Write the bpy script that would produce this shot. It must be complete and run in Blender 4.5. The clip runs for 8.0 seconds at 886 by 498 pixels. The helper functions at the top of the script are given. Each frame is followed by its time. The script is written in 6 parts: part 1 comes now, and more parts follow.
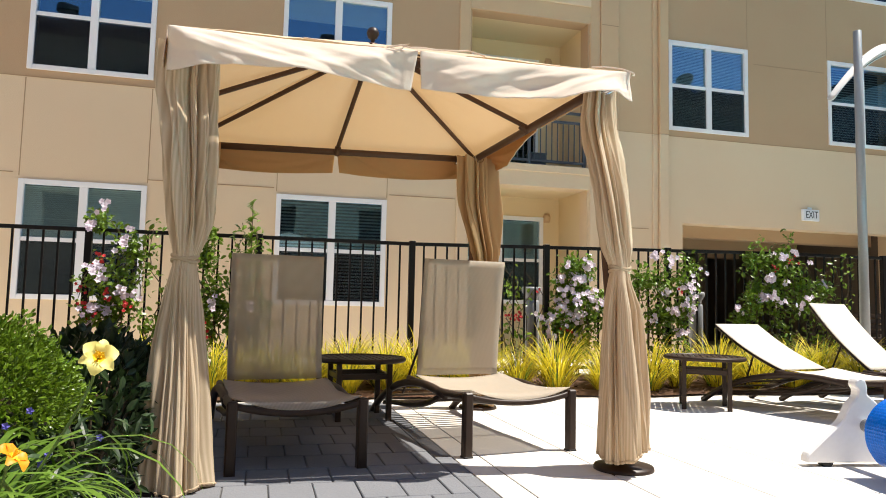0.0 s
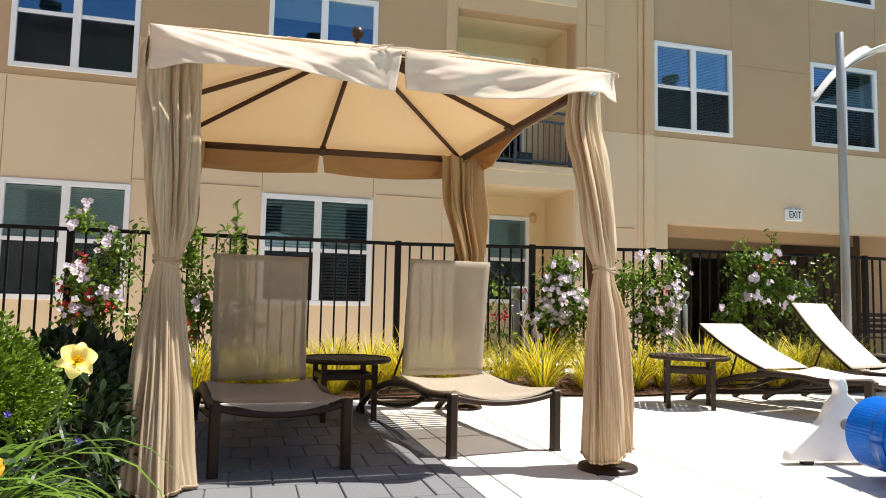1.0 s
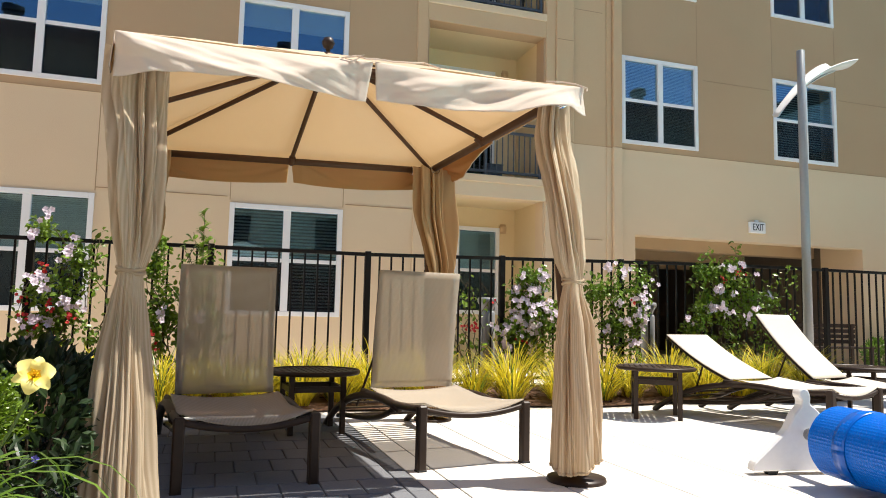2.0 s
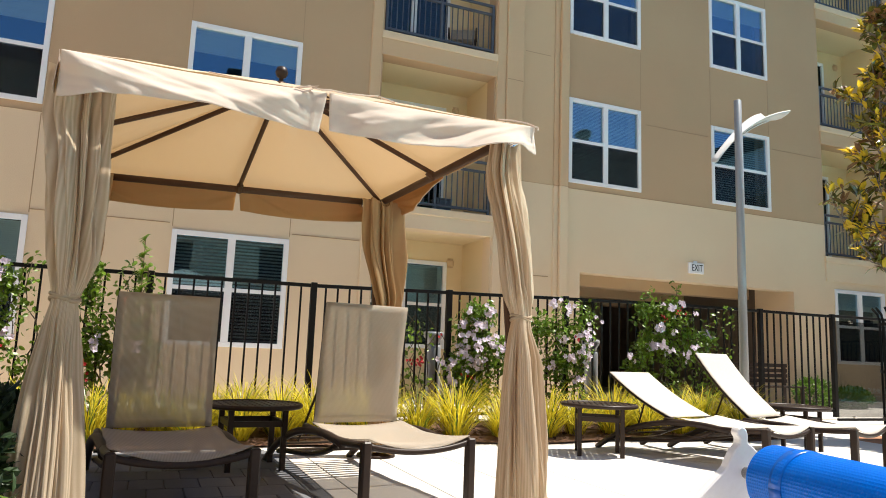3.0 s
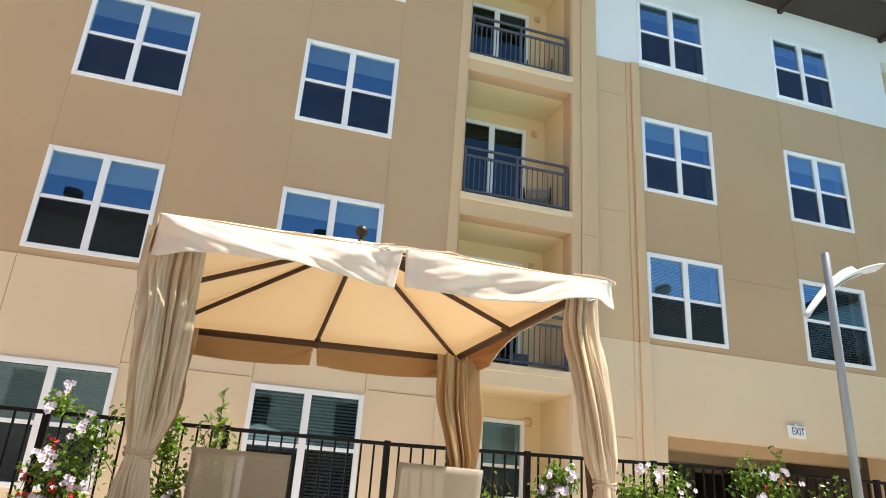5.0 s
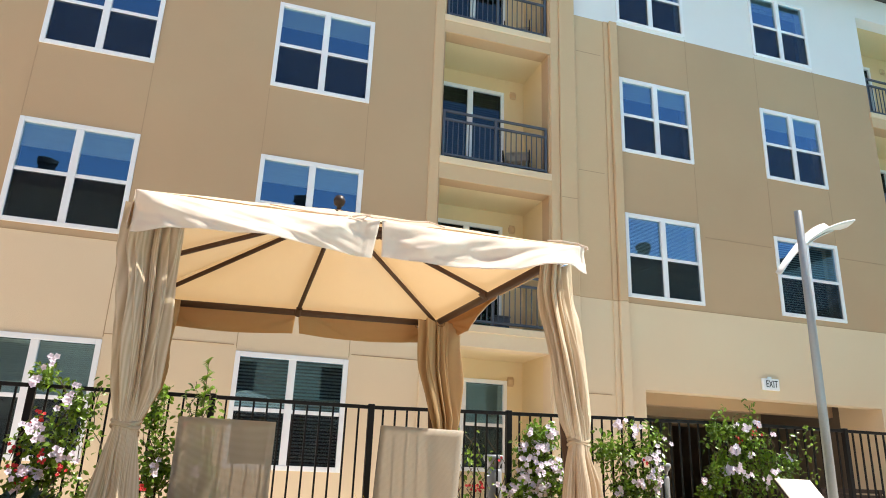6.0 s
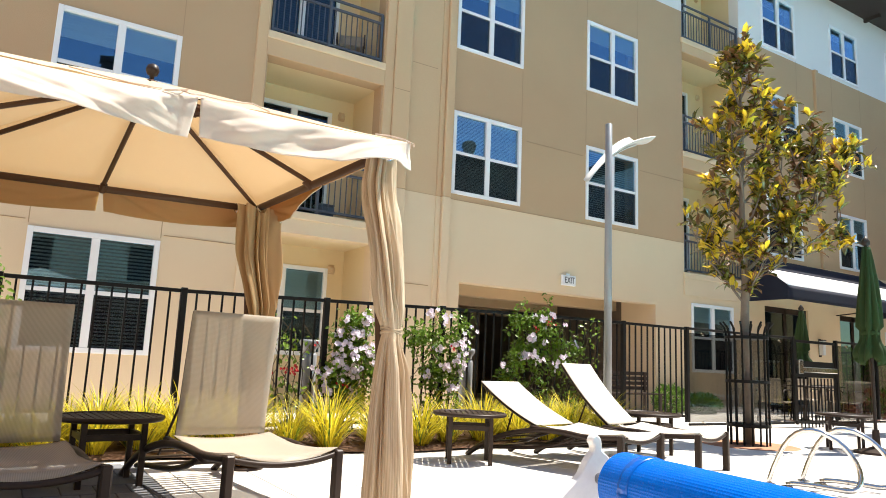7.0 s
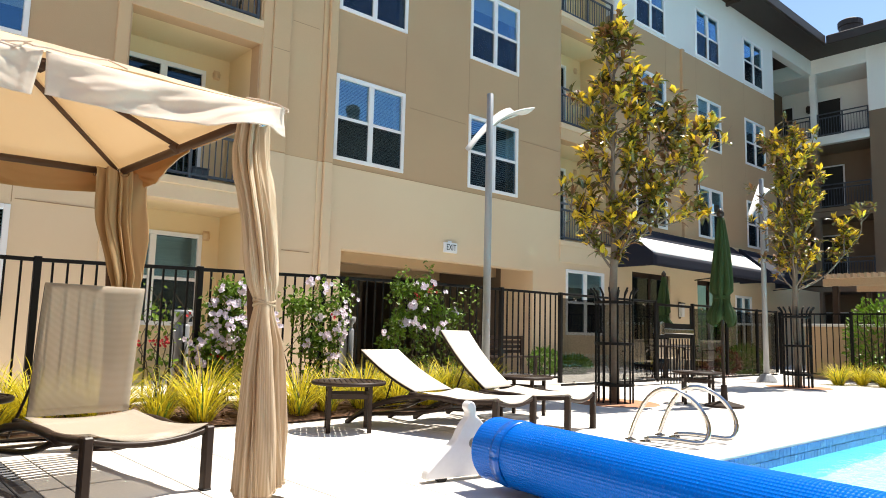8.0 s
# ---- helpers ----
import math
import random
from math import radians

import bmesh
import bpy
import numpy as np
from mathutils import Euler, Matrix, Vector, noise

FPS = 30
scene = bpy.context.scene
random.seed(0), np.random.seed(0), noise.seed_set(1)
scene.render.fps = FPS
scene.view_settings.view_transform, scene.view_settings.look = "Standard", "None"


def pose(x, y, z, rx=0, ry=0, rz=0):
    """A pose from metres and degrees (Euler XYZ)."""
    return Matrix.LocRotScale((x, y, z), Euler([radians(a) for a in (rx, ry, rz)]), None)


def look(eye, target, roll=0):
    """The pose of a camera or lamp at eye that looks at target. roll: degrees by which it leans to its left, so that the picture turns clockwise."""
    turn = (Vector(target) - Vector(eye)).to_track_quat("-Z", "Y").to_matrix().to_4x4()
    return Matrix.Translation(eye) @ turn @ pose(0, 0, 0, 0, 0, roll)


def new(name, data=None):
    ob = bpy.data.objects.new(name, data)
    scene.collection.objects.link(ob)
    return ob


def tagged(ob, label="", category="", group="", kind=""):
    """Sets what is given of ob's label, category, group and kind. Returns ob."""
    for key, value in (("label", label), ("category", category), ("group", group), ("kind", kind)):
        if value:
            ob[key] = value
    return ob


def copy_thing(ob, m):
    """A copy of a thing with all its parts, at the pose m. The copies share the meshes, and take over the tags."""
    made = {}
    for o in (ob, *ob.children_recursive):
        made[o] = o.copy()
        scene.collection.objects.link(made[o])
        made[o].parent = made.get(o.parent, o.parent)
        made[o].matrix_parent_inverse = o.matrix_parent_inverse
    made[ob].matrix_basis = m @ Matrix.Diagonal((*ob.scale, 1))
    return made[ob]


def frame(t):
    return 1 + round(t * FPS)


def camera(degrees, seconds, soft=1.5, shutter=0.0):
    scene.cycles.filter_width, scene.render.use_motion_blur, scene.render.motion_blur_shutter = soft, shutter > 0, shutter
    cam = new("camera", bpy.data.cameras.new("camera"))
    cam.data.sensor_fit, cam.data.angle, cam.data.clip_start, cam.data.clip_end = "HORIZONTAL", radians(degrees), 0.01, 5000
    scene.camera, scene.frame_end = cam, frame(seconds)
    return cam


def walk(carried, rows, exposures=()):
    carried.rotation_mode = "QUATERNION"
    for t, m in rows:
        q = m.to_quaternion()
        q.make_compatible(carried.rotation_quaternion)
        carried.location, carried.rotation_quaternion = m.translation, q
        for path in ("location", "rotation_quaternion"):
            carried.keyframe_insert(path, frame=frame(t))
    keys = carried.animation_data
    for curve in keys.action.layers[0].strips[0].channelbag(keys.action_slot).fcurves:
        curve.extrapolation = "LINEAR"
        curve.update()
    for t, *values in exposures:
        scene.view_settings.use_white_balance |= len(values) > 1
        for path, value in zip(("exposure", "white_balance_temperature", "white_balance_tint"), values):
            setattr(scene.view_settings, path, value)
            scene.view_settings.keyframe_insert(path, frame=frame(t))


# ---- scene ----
cam = camera(64.8, 8.0, soft=0.95)
PATH = [
    (0, (0.131, 0.173, 0.850), (0.632, 2.102, 1.013), 1.27),
    (0.5, (0.139, 0.173, 0.855), (0.629, 2.105, 1.016), 1.13),
    (1, (0.144, 0.174, 0.859), (0.681, 2.094, 1.020), 1.21),
    (1.5, (0.146, 0.180, 0.862), (0.742, 2.081, 1.033), 1.43),
    (1.7, (0.150, 0.180, 0.864), (0.746, 2.081, 1.042), 1.26),
    (3, (0.135, 0.200, 0.871), (0.889, 2.029, 1.162), 2.16),
    (3.5, (0.142, 0.203, 0.872), (0.884, 2.018, 1.266), 2.50),
    (4, (0.136, 0.264, 0.861), (0.805, 2.078, 1.372), 2.73),
    (4.5, (0.141, 0.262, 0.862), (0.711, 2.072, 1.493), 3.28),
    (4.7, (0.149, 0.257, 0.870), (0.638, 2.064, 1.573), 3.97),
    (5.8, (0.169, 0.154, 0.891), (0.697, 1.949, 1.599), 3.53),
    (6, (0.169, 0.148, 0.894), (0.724, 1.971, 1.502), 2.29),
    (6.5, (0.163, 0.154, 0.909), (0.957, 1.939, 1.336), 2.29),
    (7, (0.173, 0.124, 0.909), (1.215, 1.801, 1.229), 2.48),
    (7.5, (0.186, 0.110, 0.926), (1.412, 1.668, 1.188), 1.83),
    (8, (0.223, 0.121, 0.942), (1.538, 1.609, 1.176), 1.46),
]
walk(cam, [(t, look(eye, target, roll)) for t, eye, target, roll in PATH], [(0.0, 0.86), (1.5, 0.81), (3.0, 0.78), (3.5, 0.86), (4.5, 1.08), (6.0, 1.21), (6.5, 1.21), (7.5, 1.09), (8.0, 1.02)])

# ---------------- world, sun, exposure ----------------
world = bpy.data.worlds.new("sky")
scene.world = world
world.use_nodes = True
wn = world.node_tree.nodes
sky = wn.new("ShaderNodeTexSky")
sky.sky_type = "NISHITA"
sky.sun_disc = False
SUN = Vector((0.465, -0.078, 1.0)).normalized()
sky.sun_elevation = math.asin(SUN.z)
sky.sun_rotation = math.atan2(SUN.x, SUN.y)
sky.air_density, sky.dust_density, sky.ozone_density = 1.0, 0.3, 2.0
world.node_tree.links.new(sky.outputs[0], wn["Background"].inputs[0])
wn["Background"].inputs[1].default_value = 0.1
sun_data = bpy.data.lights.new("sun", "SUN")
sun_data.energy, sun_data.angle, sun_data.color = 5.0, radians(0.55), (1.0, 0.93, 0.83)
sun = new("sun", sun_data)
sun.matrix_world = look(SUN * 60, (0, 0, 0))


# ---------------- materials ----------------
def material(name, color, rough=0.8, metal=0.0, vary=0.12, grain=40.0, bump=0.15, blotch=1.2, spec=0.4, translucent=0.0, clear=0.0, obj_random=0.0, island=0.0, through_color=None):
    """A surface with blotches at one scale, grain at another, and fine relief."""
    m = bpy.data.materials.new(name)
    m.use_nodes = True
    nt = m.node_tree
    n, l = nt.nodes, nt.links
    bsdf, out = n["Principled BSDF"], n["Material Output"]
    co = n.new("ShaderNodeNewGeometry")
    big = n.new("ShaderNodeTexNoise")
    big.inputs["Scale"].default_value, big.inputs["Detail"].default_value = blotch, 5
    fine = n.new("ShaderNodeTexNoise")
    fine.inputs["Scale"].default_value, fine.inputs["Detail"].default_value = grain, 3
    l.new(co.outputs["Position"], big.inputs["Vector"])
    l.new(co.outputs["Position"], fine.inputs["Vector"])
    add = n.new("ShaderNodeMath")
    add.operation = "ADD"
    l.new(big.outputs["Fac"], add.inputs[0])
    l.new(fine.outputs["Fac"], add.inputs[1])
    last = add
    for amount, node, sock in ((obj_random, "ShaderNodeObjectInfo", "Random"), (island, "ShaderNodeNewGeometry", "Random Per Island")):
        if amount:
            rnd = n.new(node)
            mul = n.new("ShaderNodeMath")
            mul.operation = "MULTIPLY_ADD"
            mul.inputs[1].default_value = amount / max(vary, 0.01)
            l.new(rnd.outputs[sock], mul.inputs[0])
            l.new(last.outputs[0], mul.inputs[2])
            sub = n.new("ShaderNodeMath")
            sub.operation = "SUBTRACT"
            sub.inputs[1].default_value = 0.5 * amount / max(vary, 0.01)
            l.new(mul.outputs[0], sub.inputs[0])
            last = sub
    rng = n.new("ShaderNodeMapRange")
    rng.inputs["From Min"].default_value, rng.inputs["From Max"].default_value = 0.4, 1.6
    rng.inputs["To Min"].default_value, rng.inputs["To Max"].default_value = 1 - vary, 1 + vary
    rng.clamp = False
    l.new(last.outputs[0], rng.inputs["Value"])
    hsv = n.new("ShaderNodeHueSaturation")
    hsv.inputs["Color"].default_value = (*color, 1)
    l.new(rng.outputs[0], hsv.inputs["Value"])
    l.new(hsv.outputs[0], bsdf.inputs["Base Color"])
    bsdf.inputs["Roughness"].default_value = rough
    bsdf.inputs["Metallic"].default_value = metal
    bsdf.inputs["Specular IOR Level"].default_value = spec
    if bump:
        b = n.new("ShaderNodeBump")
        b.inputs["Strength"].default_value, b.inputs["Distance"].default_value = bump, 0.01
        l.new(fine.outputs["Fac"], b.inputs["Height"])
        l.new(b.outputs[0], bsdf.inputs["Normal"])
    shader = bsdf
    if translucent:
        tr = n.new("ShaderNodeBsdfTranslucent")
        if through_color:
            tr.inputs["Color"].default_value = (*through_color, 1)
        else:
            l.new(hsv.outputs[0], tr.inputs["Color"])
        mix = n.new("ShaderNodeMixShader")
        mix.inputs[0].default_value = translucent
        l.new(shader.outputs[0], mix.inputs[1])
        l.new(tr.outputs[0], mix.inputs[2])
        shader = mix
    if clear:
        tp = n.new("ShaderNodeBsdfTransparent")
        mix = n.new("ShaderNodeMixShader")
        mix.inputs[0].default_value = clear
        l.new(shader.outputs[0], mix.inputs[1])
        l.new(tp.outputs[0], mix.inputs[2])
        shader = mix
    l.new(shader.outputs[0], out.inputs["Surface"])
    return m


def pane_material(name, tint, base, gloss):
    m = bpy.data.materials.new(name)
    m.use_nodes = True
    nt = m.node_tree
    n, l = nt.nodes, nt.links
    tp, gl, fr, mix = (n.new("ShaderNode" + k) for k in ("BsdfTransparent", "BsdfGlossy", "LayerWeight", "MixShader"))
    tp.inputs["Color"].default_value = (*tint, 1)
    gl.inputs["Roughness"].default_value = 0.012
    gl.inputs["Color"].default_value = gloss
    fr.inputs["Blend"].default_value = 0.5
    edge, refl = n.new("ShaderNodeMath"), n.new("ShaderNodeMath")
    edge.operation, refl.operation = "POWER", "MULTIPLY_ADD"
    edge.inputs[1].default_value = 4.0
    refl.inputs[1].default_value, refl.inputs[2].default_value = 1 - base, base
    l.new(fr.outputs["Facing"], edge.inputs[0])
    l.new(edge.outputs[0], refl.inputs[0])
    wav = n.new("ShaderNodeTexNoise")
    wav.inputs["Scale"].default_value = 1.5
    geo = n.new("ShaderNodeNewGeometry")
    l.new(geo.outputs["Position"], wav.inputs["Vector"])
    b = n.new("ShaderNodeBump")
    b.inputs["Strength"].default_value, b.inputs["Distance"].default_value = 0.08, 0.02
    l.new(wav.outputs["Fac"], b.inputs["Height"])
    l.new(b.outputs[0], gl.inputs["Normal"])
    l.new(refl.outputs[0], mix.inputs[0])
    l.new(tp.outputs[0], mix.inputs[1])
    l.new(gl.outputs[0], mix.inputs[2])
    l.new(mix.outputs[0], n["Material Output"].inputs["Surface"])
    return m


def striped(m, scale, dark, strength=1.0):
    """Adds woven stripes along the u of the mesh's own UV map to a material made by material()."""
    nt = m.node_tree
    n, l = nt.nodes, nt.links
    uv = n.new("ShaderNodeUVMap")
    w = n.new("ShaderNodeTexWave")
    w.wave_type, w.bands_direction = "BANDS", "X"
    w.inputs["Scale"].default_value, w.inputs["Distortion"].default_value = scale, 0.3
    l.new(uv.outputs[0], w.inputs["Vector"])
    hsv = next(k for k in n if k.bl_idname == "ShaderNodeHueSaturation")
    mixc = n.new("ShaderNodeMix")
    mixc.data_type = "RGBA"
    mixc.inputs["A"].default_value = (*dark, 1)
    mixc.inputs["B"].default_value = hsv.inputs["Color"].default_value
    l.new(w.outputs["Fac"], mixc.inputs["Factor"])
    l.new(mixc.outputs["Result"], hsv.inputs["Color"])
    return m


STUCCO_TAN = material("stucco_tan", (0.485, 0.33, 0.19), 0.92, vary=0.1, grain=90, bump=0.35, blotch=0.5)
STUCCO_CREAM = material("stucco_cream", (0.705, 0.55, 0.36), 0.92, vary=0.09, grain=90, bump=0.35, blotch=0.5)
STUCCO_PILASTER = material("stucco_pilaster", (0.585, 0.41, 0.24), 0.92, vary=0.06, grain=90, bump=0.35, blotch=0.5)
# tan stucco darkened for the wing, whose shade is put into the colour
STUCCO_TAN_SHADED = material("stucco_tan_shaded", (0.2, 0.143, 0.097), 0.92, vary=0.07, grain=90, bump=0.35, blotch=0.5)
STUCCO_WHITE = material("stucco_white", (0.75, 0.74, 0.71), 0.9, vary=0.05, grain=90, bump=0.3, blotch=0.5)
STUCCO_YELLOW = material("stucco_yellow", (0.72, 0.57, 0.33), 0.9, vary=0.05, grain=90, bump=0.3, blotch=0.5)
JOINT = material("stucco_joint", (0.4, 0.265, 0.15), 0.95, vary=0.1)
EAVE_DARK = material("eave_brown", (0.035, 0.026, 0.022), 0.6, vary=0.15)
VINYL = material("white_vinyl", (0.8, 0.8, 0.79), 0.35, vary=0.03, bump=0.02)
ROOM = material("dark_room", (0.03, 0.028, 0.026), 0.9, vary=0.3)
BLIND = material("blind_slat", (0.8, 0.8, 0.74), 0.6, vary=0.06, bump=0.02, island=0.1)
# darker copy of blind_slat, the dimness behind the glass put into its colour
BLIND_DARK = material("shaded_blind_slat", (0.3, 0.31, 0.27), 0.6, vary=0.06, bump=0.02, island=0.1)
GLASS = pane_material("window_glass", (0.78, 0.85, 0.84), 0.16, (0.33, 0.64, 1.0, 1))
DOOR_GLASS = pane_material("door_glass", (0.36, 0.42, 0.38), 0.05, (0.5, 0.75, 1.0, 1))
CLEAR_GLASS = pane_material("smoked_glass", (0.54, 0.54, 0.53), 0.025, (0.95, 0.97, 1.0, 1))
SCREEN = material("insect_screen", (0.012, 0.012, 0.013), 0.8, vary=0.1, bump=0, clear=0.66)
RAIL_BLUE = material("balcony_steel", (0.065, 0.075, 0.09), 0.45, vary=0.12, bump=0.05)
FENCE_BLACK = material("fence_black", (0.009, 0.008, 0.0075), 0.5, spec=0.15, vary=0.25, bump=0.06, blotch=3)
BRONZE = material("bronze_aluminium", (0.034, 0.022, 0.016), 0.42, spec=0.22, vary=0.2, bump=0.04, blotch=3)
CABANA_BROWN = material("brown_powder_coat", (0.08, 0.043, 0.025), 0.5, vary=0.15, bump=0.04, blotch=3, spec=0.15)
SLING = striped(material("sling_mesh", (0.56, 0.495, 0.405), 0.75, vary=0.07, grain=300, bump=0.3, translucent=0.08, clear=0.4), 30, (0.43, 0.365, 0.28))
# sling_mesh lightened for the open deck; full sun put into the cloth colour
SLING_SUNLIT = striped(material("sunlit_sling_mesh", (0.72, 0.67, 0.58), 0.75, vary=0.05, grain=300, bump=0.3, translucent=0.15, clear=0.06), 30, (0.64, 0.58, 0.49))
CANVAS = material("canopy_canvas", (0.68, 0.54, 0.38), 0.9, vary=0.05, grain=220, bump=0.2, blotch=1.6, translucent=0.27, through_color=(0.52, 0.32, 0.135))
# valance cloth again, with the amber shade under the canopy in its colour
VALANCE_SHADED = material("shaded_valance_canvas", (0.52, 0.33, 0.14), 0.9, vary=0.08, grain=220, bump=0.2, blotch=2.0, translucent=0.45, through_color=(0.62, 0.34, 0.1))
VALANCE = material("valance_canvas", (0.82, 0.745, 0.635), 0.9, vary=0.05, grain=220, bump=0.2, blotch=2.0, translucent=0.36, through_color=(0.6, 0.33, 0.1))
DRAPE = striped(material("curtain_cloth", (0.66, 0.55, 0.39), 0.9, vary=0.1, grain=260, bump=0.25, blotch=3, translucent=0.24, through_color=(0.72, 0.42, 0.13)), 22, (0.5, 0.395, 0.265))
# copy of curtain_cloth, browner: shade and amber backlight put into the colour
DRAPE_SHADED = striped(material("shaded_curtain_cloth", (0.5, 0.34, 0.17), 0.9, vary=0.1, grain=260, bump=0.25, blotch=3, translucent=0.3, through_color=(0.62, 0.34, 0.1)), 22, (0.42, 0.28, 0.14))
CONCRETE = material("pool_deck", (0.66, 0.62, 0.565), 0.85, vary=0.08, grain=70, bump=0.15, blotch=0.9)
PAVER = material("concrete_paver", (0.15, 0.156, 0.17), 0.88, vary=0.09, grain=80, bump=0.35, blotch=2.5, obj_random=0.1)
JOINT_SAND = material("joint_sand", (0.13, 0.128, 0.125), 0.95, vary=0.2, grain=160, bump=0.3)
MULCH = material("bark_mulch", (0.1, 0.052, 0.03), 0.95, vary=0.5, grain=45, bump=1.0, blotch=6, island=0.3)
SOIL = material("planting_soil", (0.07, 0.043, 0.028), 0.95, vary=0.4, grain=30, bump=1.0, blotch=4)
GRASS_YELLOW = material("golden_grass", (0.62, 0.52, 0.03), 0.55, vary=0.25, bump=0, blotch=4, translucent=0.35, island=0.35)
LEAF_GREEN = material("vine_leaf", (0.15, 0.25, 0.024), 0.32, vary=0.25, bump=0, blotch=5, translucent=0.32, island=0.4)
LEAF_HEDGE = material("boxwood_leaf", (0.115, 0.19, 0.012), 0.33, vary=0.3, bump=0, blotch=5, translucent=0.25, island=0.45)
LEAF_STRAP = material("daylily_leaf", (0.115, 0.205, 0.026), 0.35, vary=0.2, bump=0, blotch=5, translucent=0.25, island=0.3)
# green taken almost to black; shade low in the bed put into the leaves
LEAF_DARK = material("shaded_leaf", (0.026, 0.05, 0.015), 0.45, vary=0.3, bump=0, blotch=5, translucent=0.15, island=0.4)
MAG_GREEN = material("magnolia_leaf", (0.13, 0.12, 0.02), 0.22, vary=0.25, bump=0, blotch=4, translucent=0.12, island=0.5, spec=0.6)
MAG_YELLOW = material("magnolia_young_leaf", (0.7, 0.5, 0.03), 0.35, vary=0.25, bump=0, blotch=4, translucent=0.3, island=0.4)
MAG_RUST = material("magnolia_leaf_underside", (0.2, 0.1, 0.035), 0.6, vary=0.25, bump=0, blotch=4, translucent=0.15, island=0.4)
BARK = material("smooth_bark", (0.19, 0.15, 0.115), 0.9, vary=0.25, grain=35, bump=0.6, blotch=4)
STEM = material("woody_stem", (0.1, 0.075, 0.045), 0.85, vary=0.2)
PETAL_WHITE = material("pale_petal", (0.78, 0.68, 0.76), 0.6, vary=0.06, bump=0, translucent=0.25, island=0.12)
PETAL_RED = material("red_petal", (0.55, 0.03, 0.03), 0.6, vary=0.15, bump=0, translucent=0.2, island=0.2)
RED_FOLIAGE = material("red_foliage", (0.2, 0.06, 0.035), 0.6, vary=0.3, bump=0, translucent=0.2, island=0.5)
PETAL_BLUE = material("violet_petal", (0.16, 0.14, 0.55), 0.6, vary=0.15, bump=0, translucent=0.2, island=0.2)
PETAL_YELLOW = material("yellow_petal", (0.88, 0.78, 0.26), 0.5, vary=0.06, bump=0, translucent=0.3)
PETAL_GOLD = material("golden_throat", (0.85, 0.56, 0.02), 0.5, vary=0.06, bump=0, translucent=0.2)
PETAL_ORANGE = material("orange_petal", (0.8, 0.3, 0.015), 0.5, vary=0.06, bump=0, translucent=0.25)
GALV = material("grey_painted_steel", (0.3, 0.31, 0.32), 0.4, vary=0.1, metal=0.2, bump=0.05)
GALV_PALE = material("pale_grey_steel", (0.62, 0.62, 0.6), 0.4, vary=0.08, bump=0.05)
STEEL = material("polished_steel", (0.62, 0.6, 0.57), 0.16, metal=1.0, vary=0.06, bump=0.02)
WHITE_PLASTIC = material("white_plastic", (0.78, 0.78, 0.78), 0.35, vary=0.05, bump=0.03)
RUBBER = material("black_rubber", (0.015, 0.015, 0.015), 0.7, vary=0.2)
UMBRELLA = material("green_canvas", (0.027, 0.054, 0.011), 0.85, vary=0.12, grain=200, bump=0.2, translucent=0.15)
AWNING_NAVY = material("navy_canvas", (0.012, 0.015, 0.03), 0.85, vary=0.15, grain=150)
AWNING_WHITE = material("white_canvas", (0.75, 0.74, 0.72), 0.85, vary=0.05, grain=150)
TERRACOTTA = material("terracotta_gravel", (0.42, 0.2, 0.11), 0.9, vary=0.25, grain=60, bump=0.8, blotch=4)
PERGOLA = material("pergola_slat", (0.45, 0.31, 0.19), 0.75, vary=0.15, grain=30)
SIGN_DARK = material("sign_lettering", (0.02, 0.02, 0.022), 0.6, vary=0.05)
LAMP_LENS = material("lamp_lens", (0.72, 0.72, 0.7), 0.25, vary=0.03, bump=0)
POOL_TILE = material("blue_pool_tile", (0.02, 0.09, 0.3), 0.2, vary=0.2, island=0.35)
POOL_PLASTER = material("pool_plaster", (0.3, 0.68, 0.8), 0.8, vary=0.05)
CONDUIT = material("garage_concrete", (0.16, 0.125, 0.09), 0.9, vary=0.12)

COVER_STRAP = material("cover_strap", (0.0, 0.1, 0.5), 0.25, vary=0.08, bump=0.05, blotch=6)
COVER = material("bubble_cover", (0.0, 0.125, 0.6), 0.24, vary=0.1, grain=60, bump=0.0, blotch=3, spec=0.12)
nt = COVER.node_tree
vor = nt.nodes.new("ShaderNodeTexVoronoi")
vor.inputs["Scale"].default_value = 1.0
vor.inputs["Randomness"].default_value = 0.0
uvn = nt.nodes.new("ShaderNodeUVMap")
nt.links.new(uvn.outputs[0], vor.inputs["Vector"])
bmp = nt.nodes.new("ShaderNodeBump")
bmp.invert = True
bmp.inputs["Strength"].default_value, bmp.inputs["Distance"].default_value = 0.85, 0.006
nt.links.new(vor.outputs["Distance"], bmp.inputs["Height"])
nt.links.new(bmp.outputs[0], nt.nodes["Principled BSDF"].inputs["Normal"])

WATER = bpy.data.materials.new("pool_water")
WATER.use_nodes = True
nt = WATER.node_tree
pb = nt.nodes["Principled BSDF"]
pb.inputs["Base Color"].default_value = (0.75, 0.95, 1.0, 1)
pb.inputs["Roughness"].default_value, pb.inputs["IOR"].default_value, pb.inputs["Transmission Weight"].default_value = 0.02, 1.33, 1.0
wno = nt.nodes.new("ShaderNodeTexNoise")
wno.inputs["Scale"].default_value, wno.inputs["Detail"].default_value = 3.0, 3
geo = nt.nodes.new("ShaderNodeNewGeometry")
nt.links.new(geo.outputs["Position"], wno.inputs["Vector"])
bmp = nt.nodes.new("ShaderNodeBump")
bmp.inputs["Strength"].default_value, bmp.inputs["Distance"].default_value = 0.3, 0.05
nt.links.new(wno.outputs["Fac"], bmp.inputs["Height"])
nt.links.new(bmp.outputs[0], pb.inputs["Normal"])


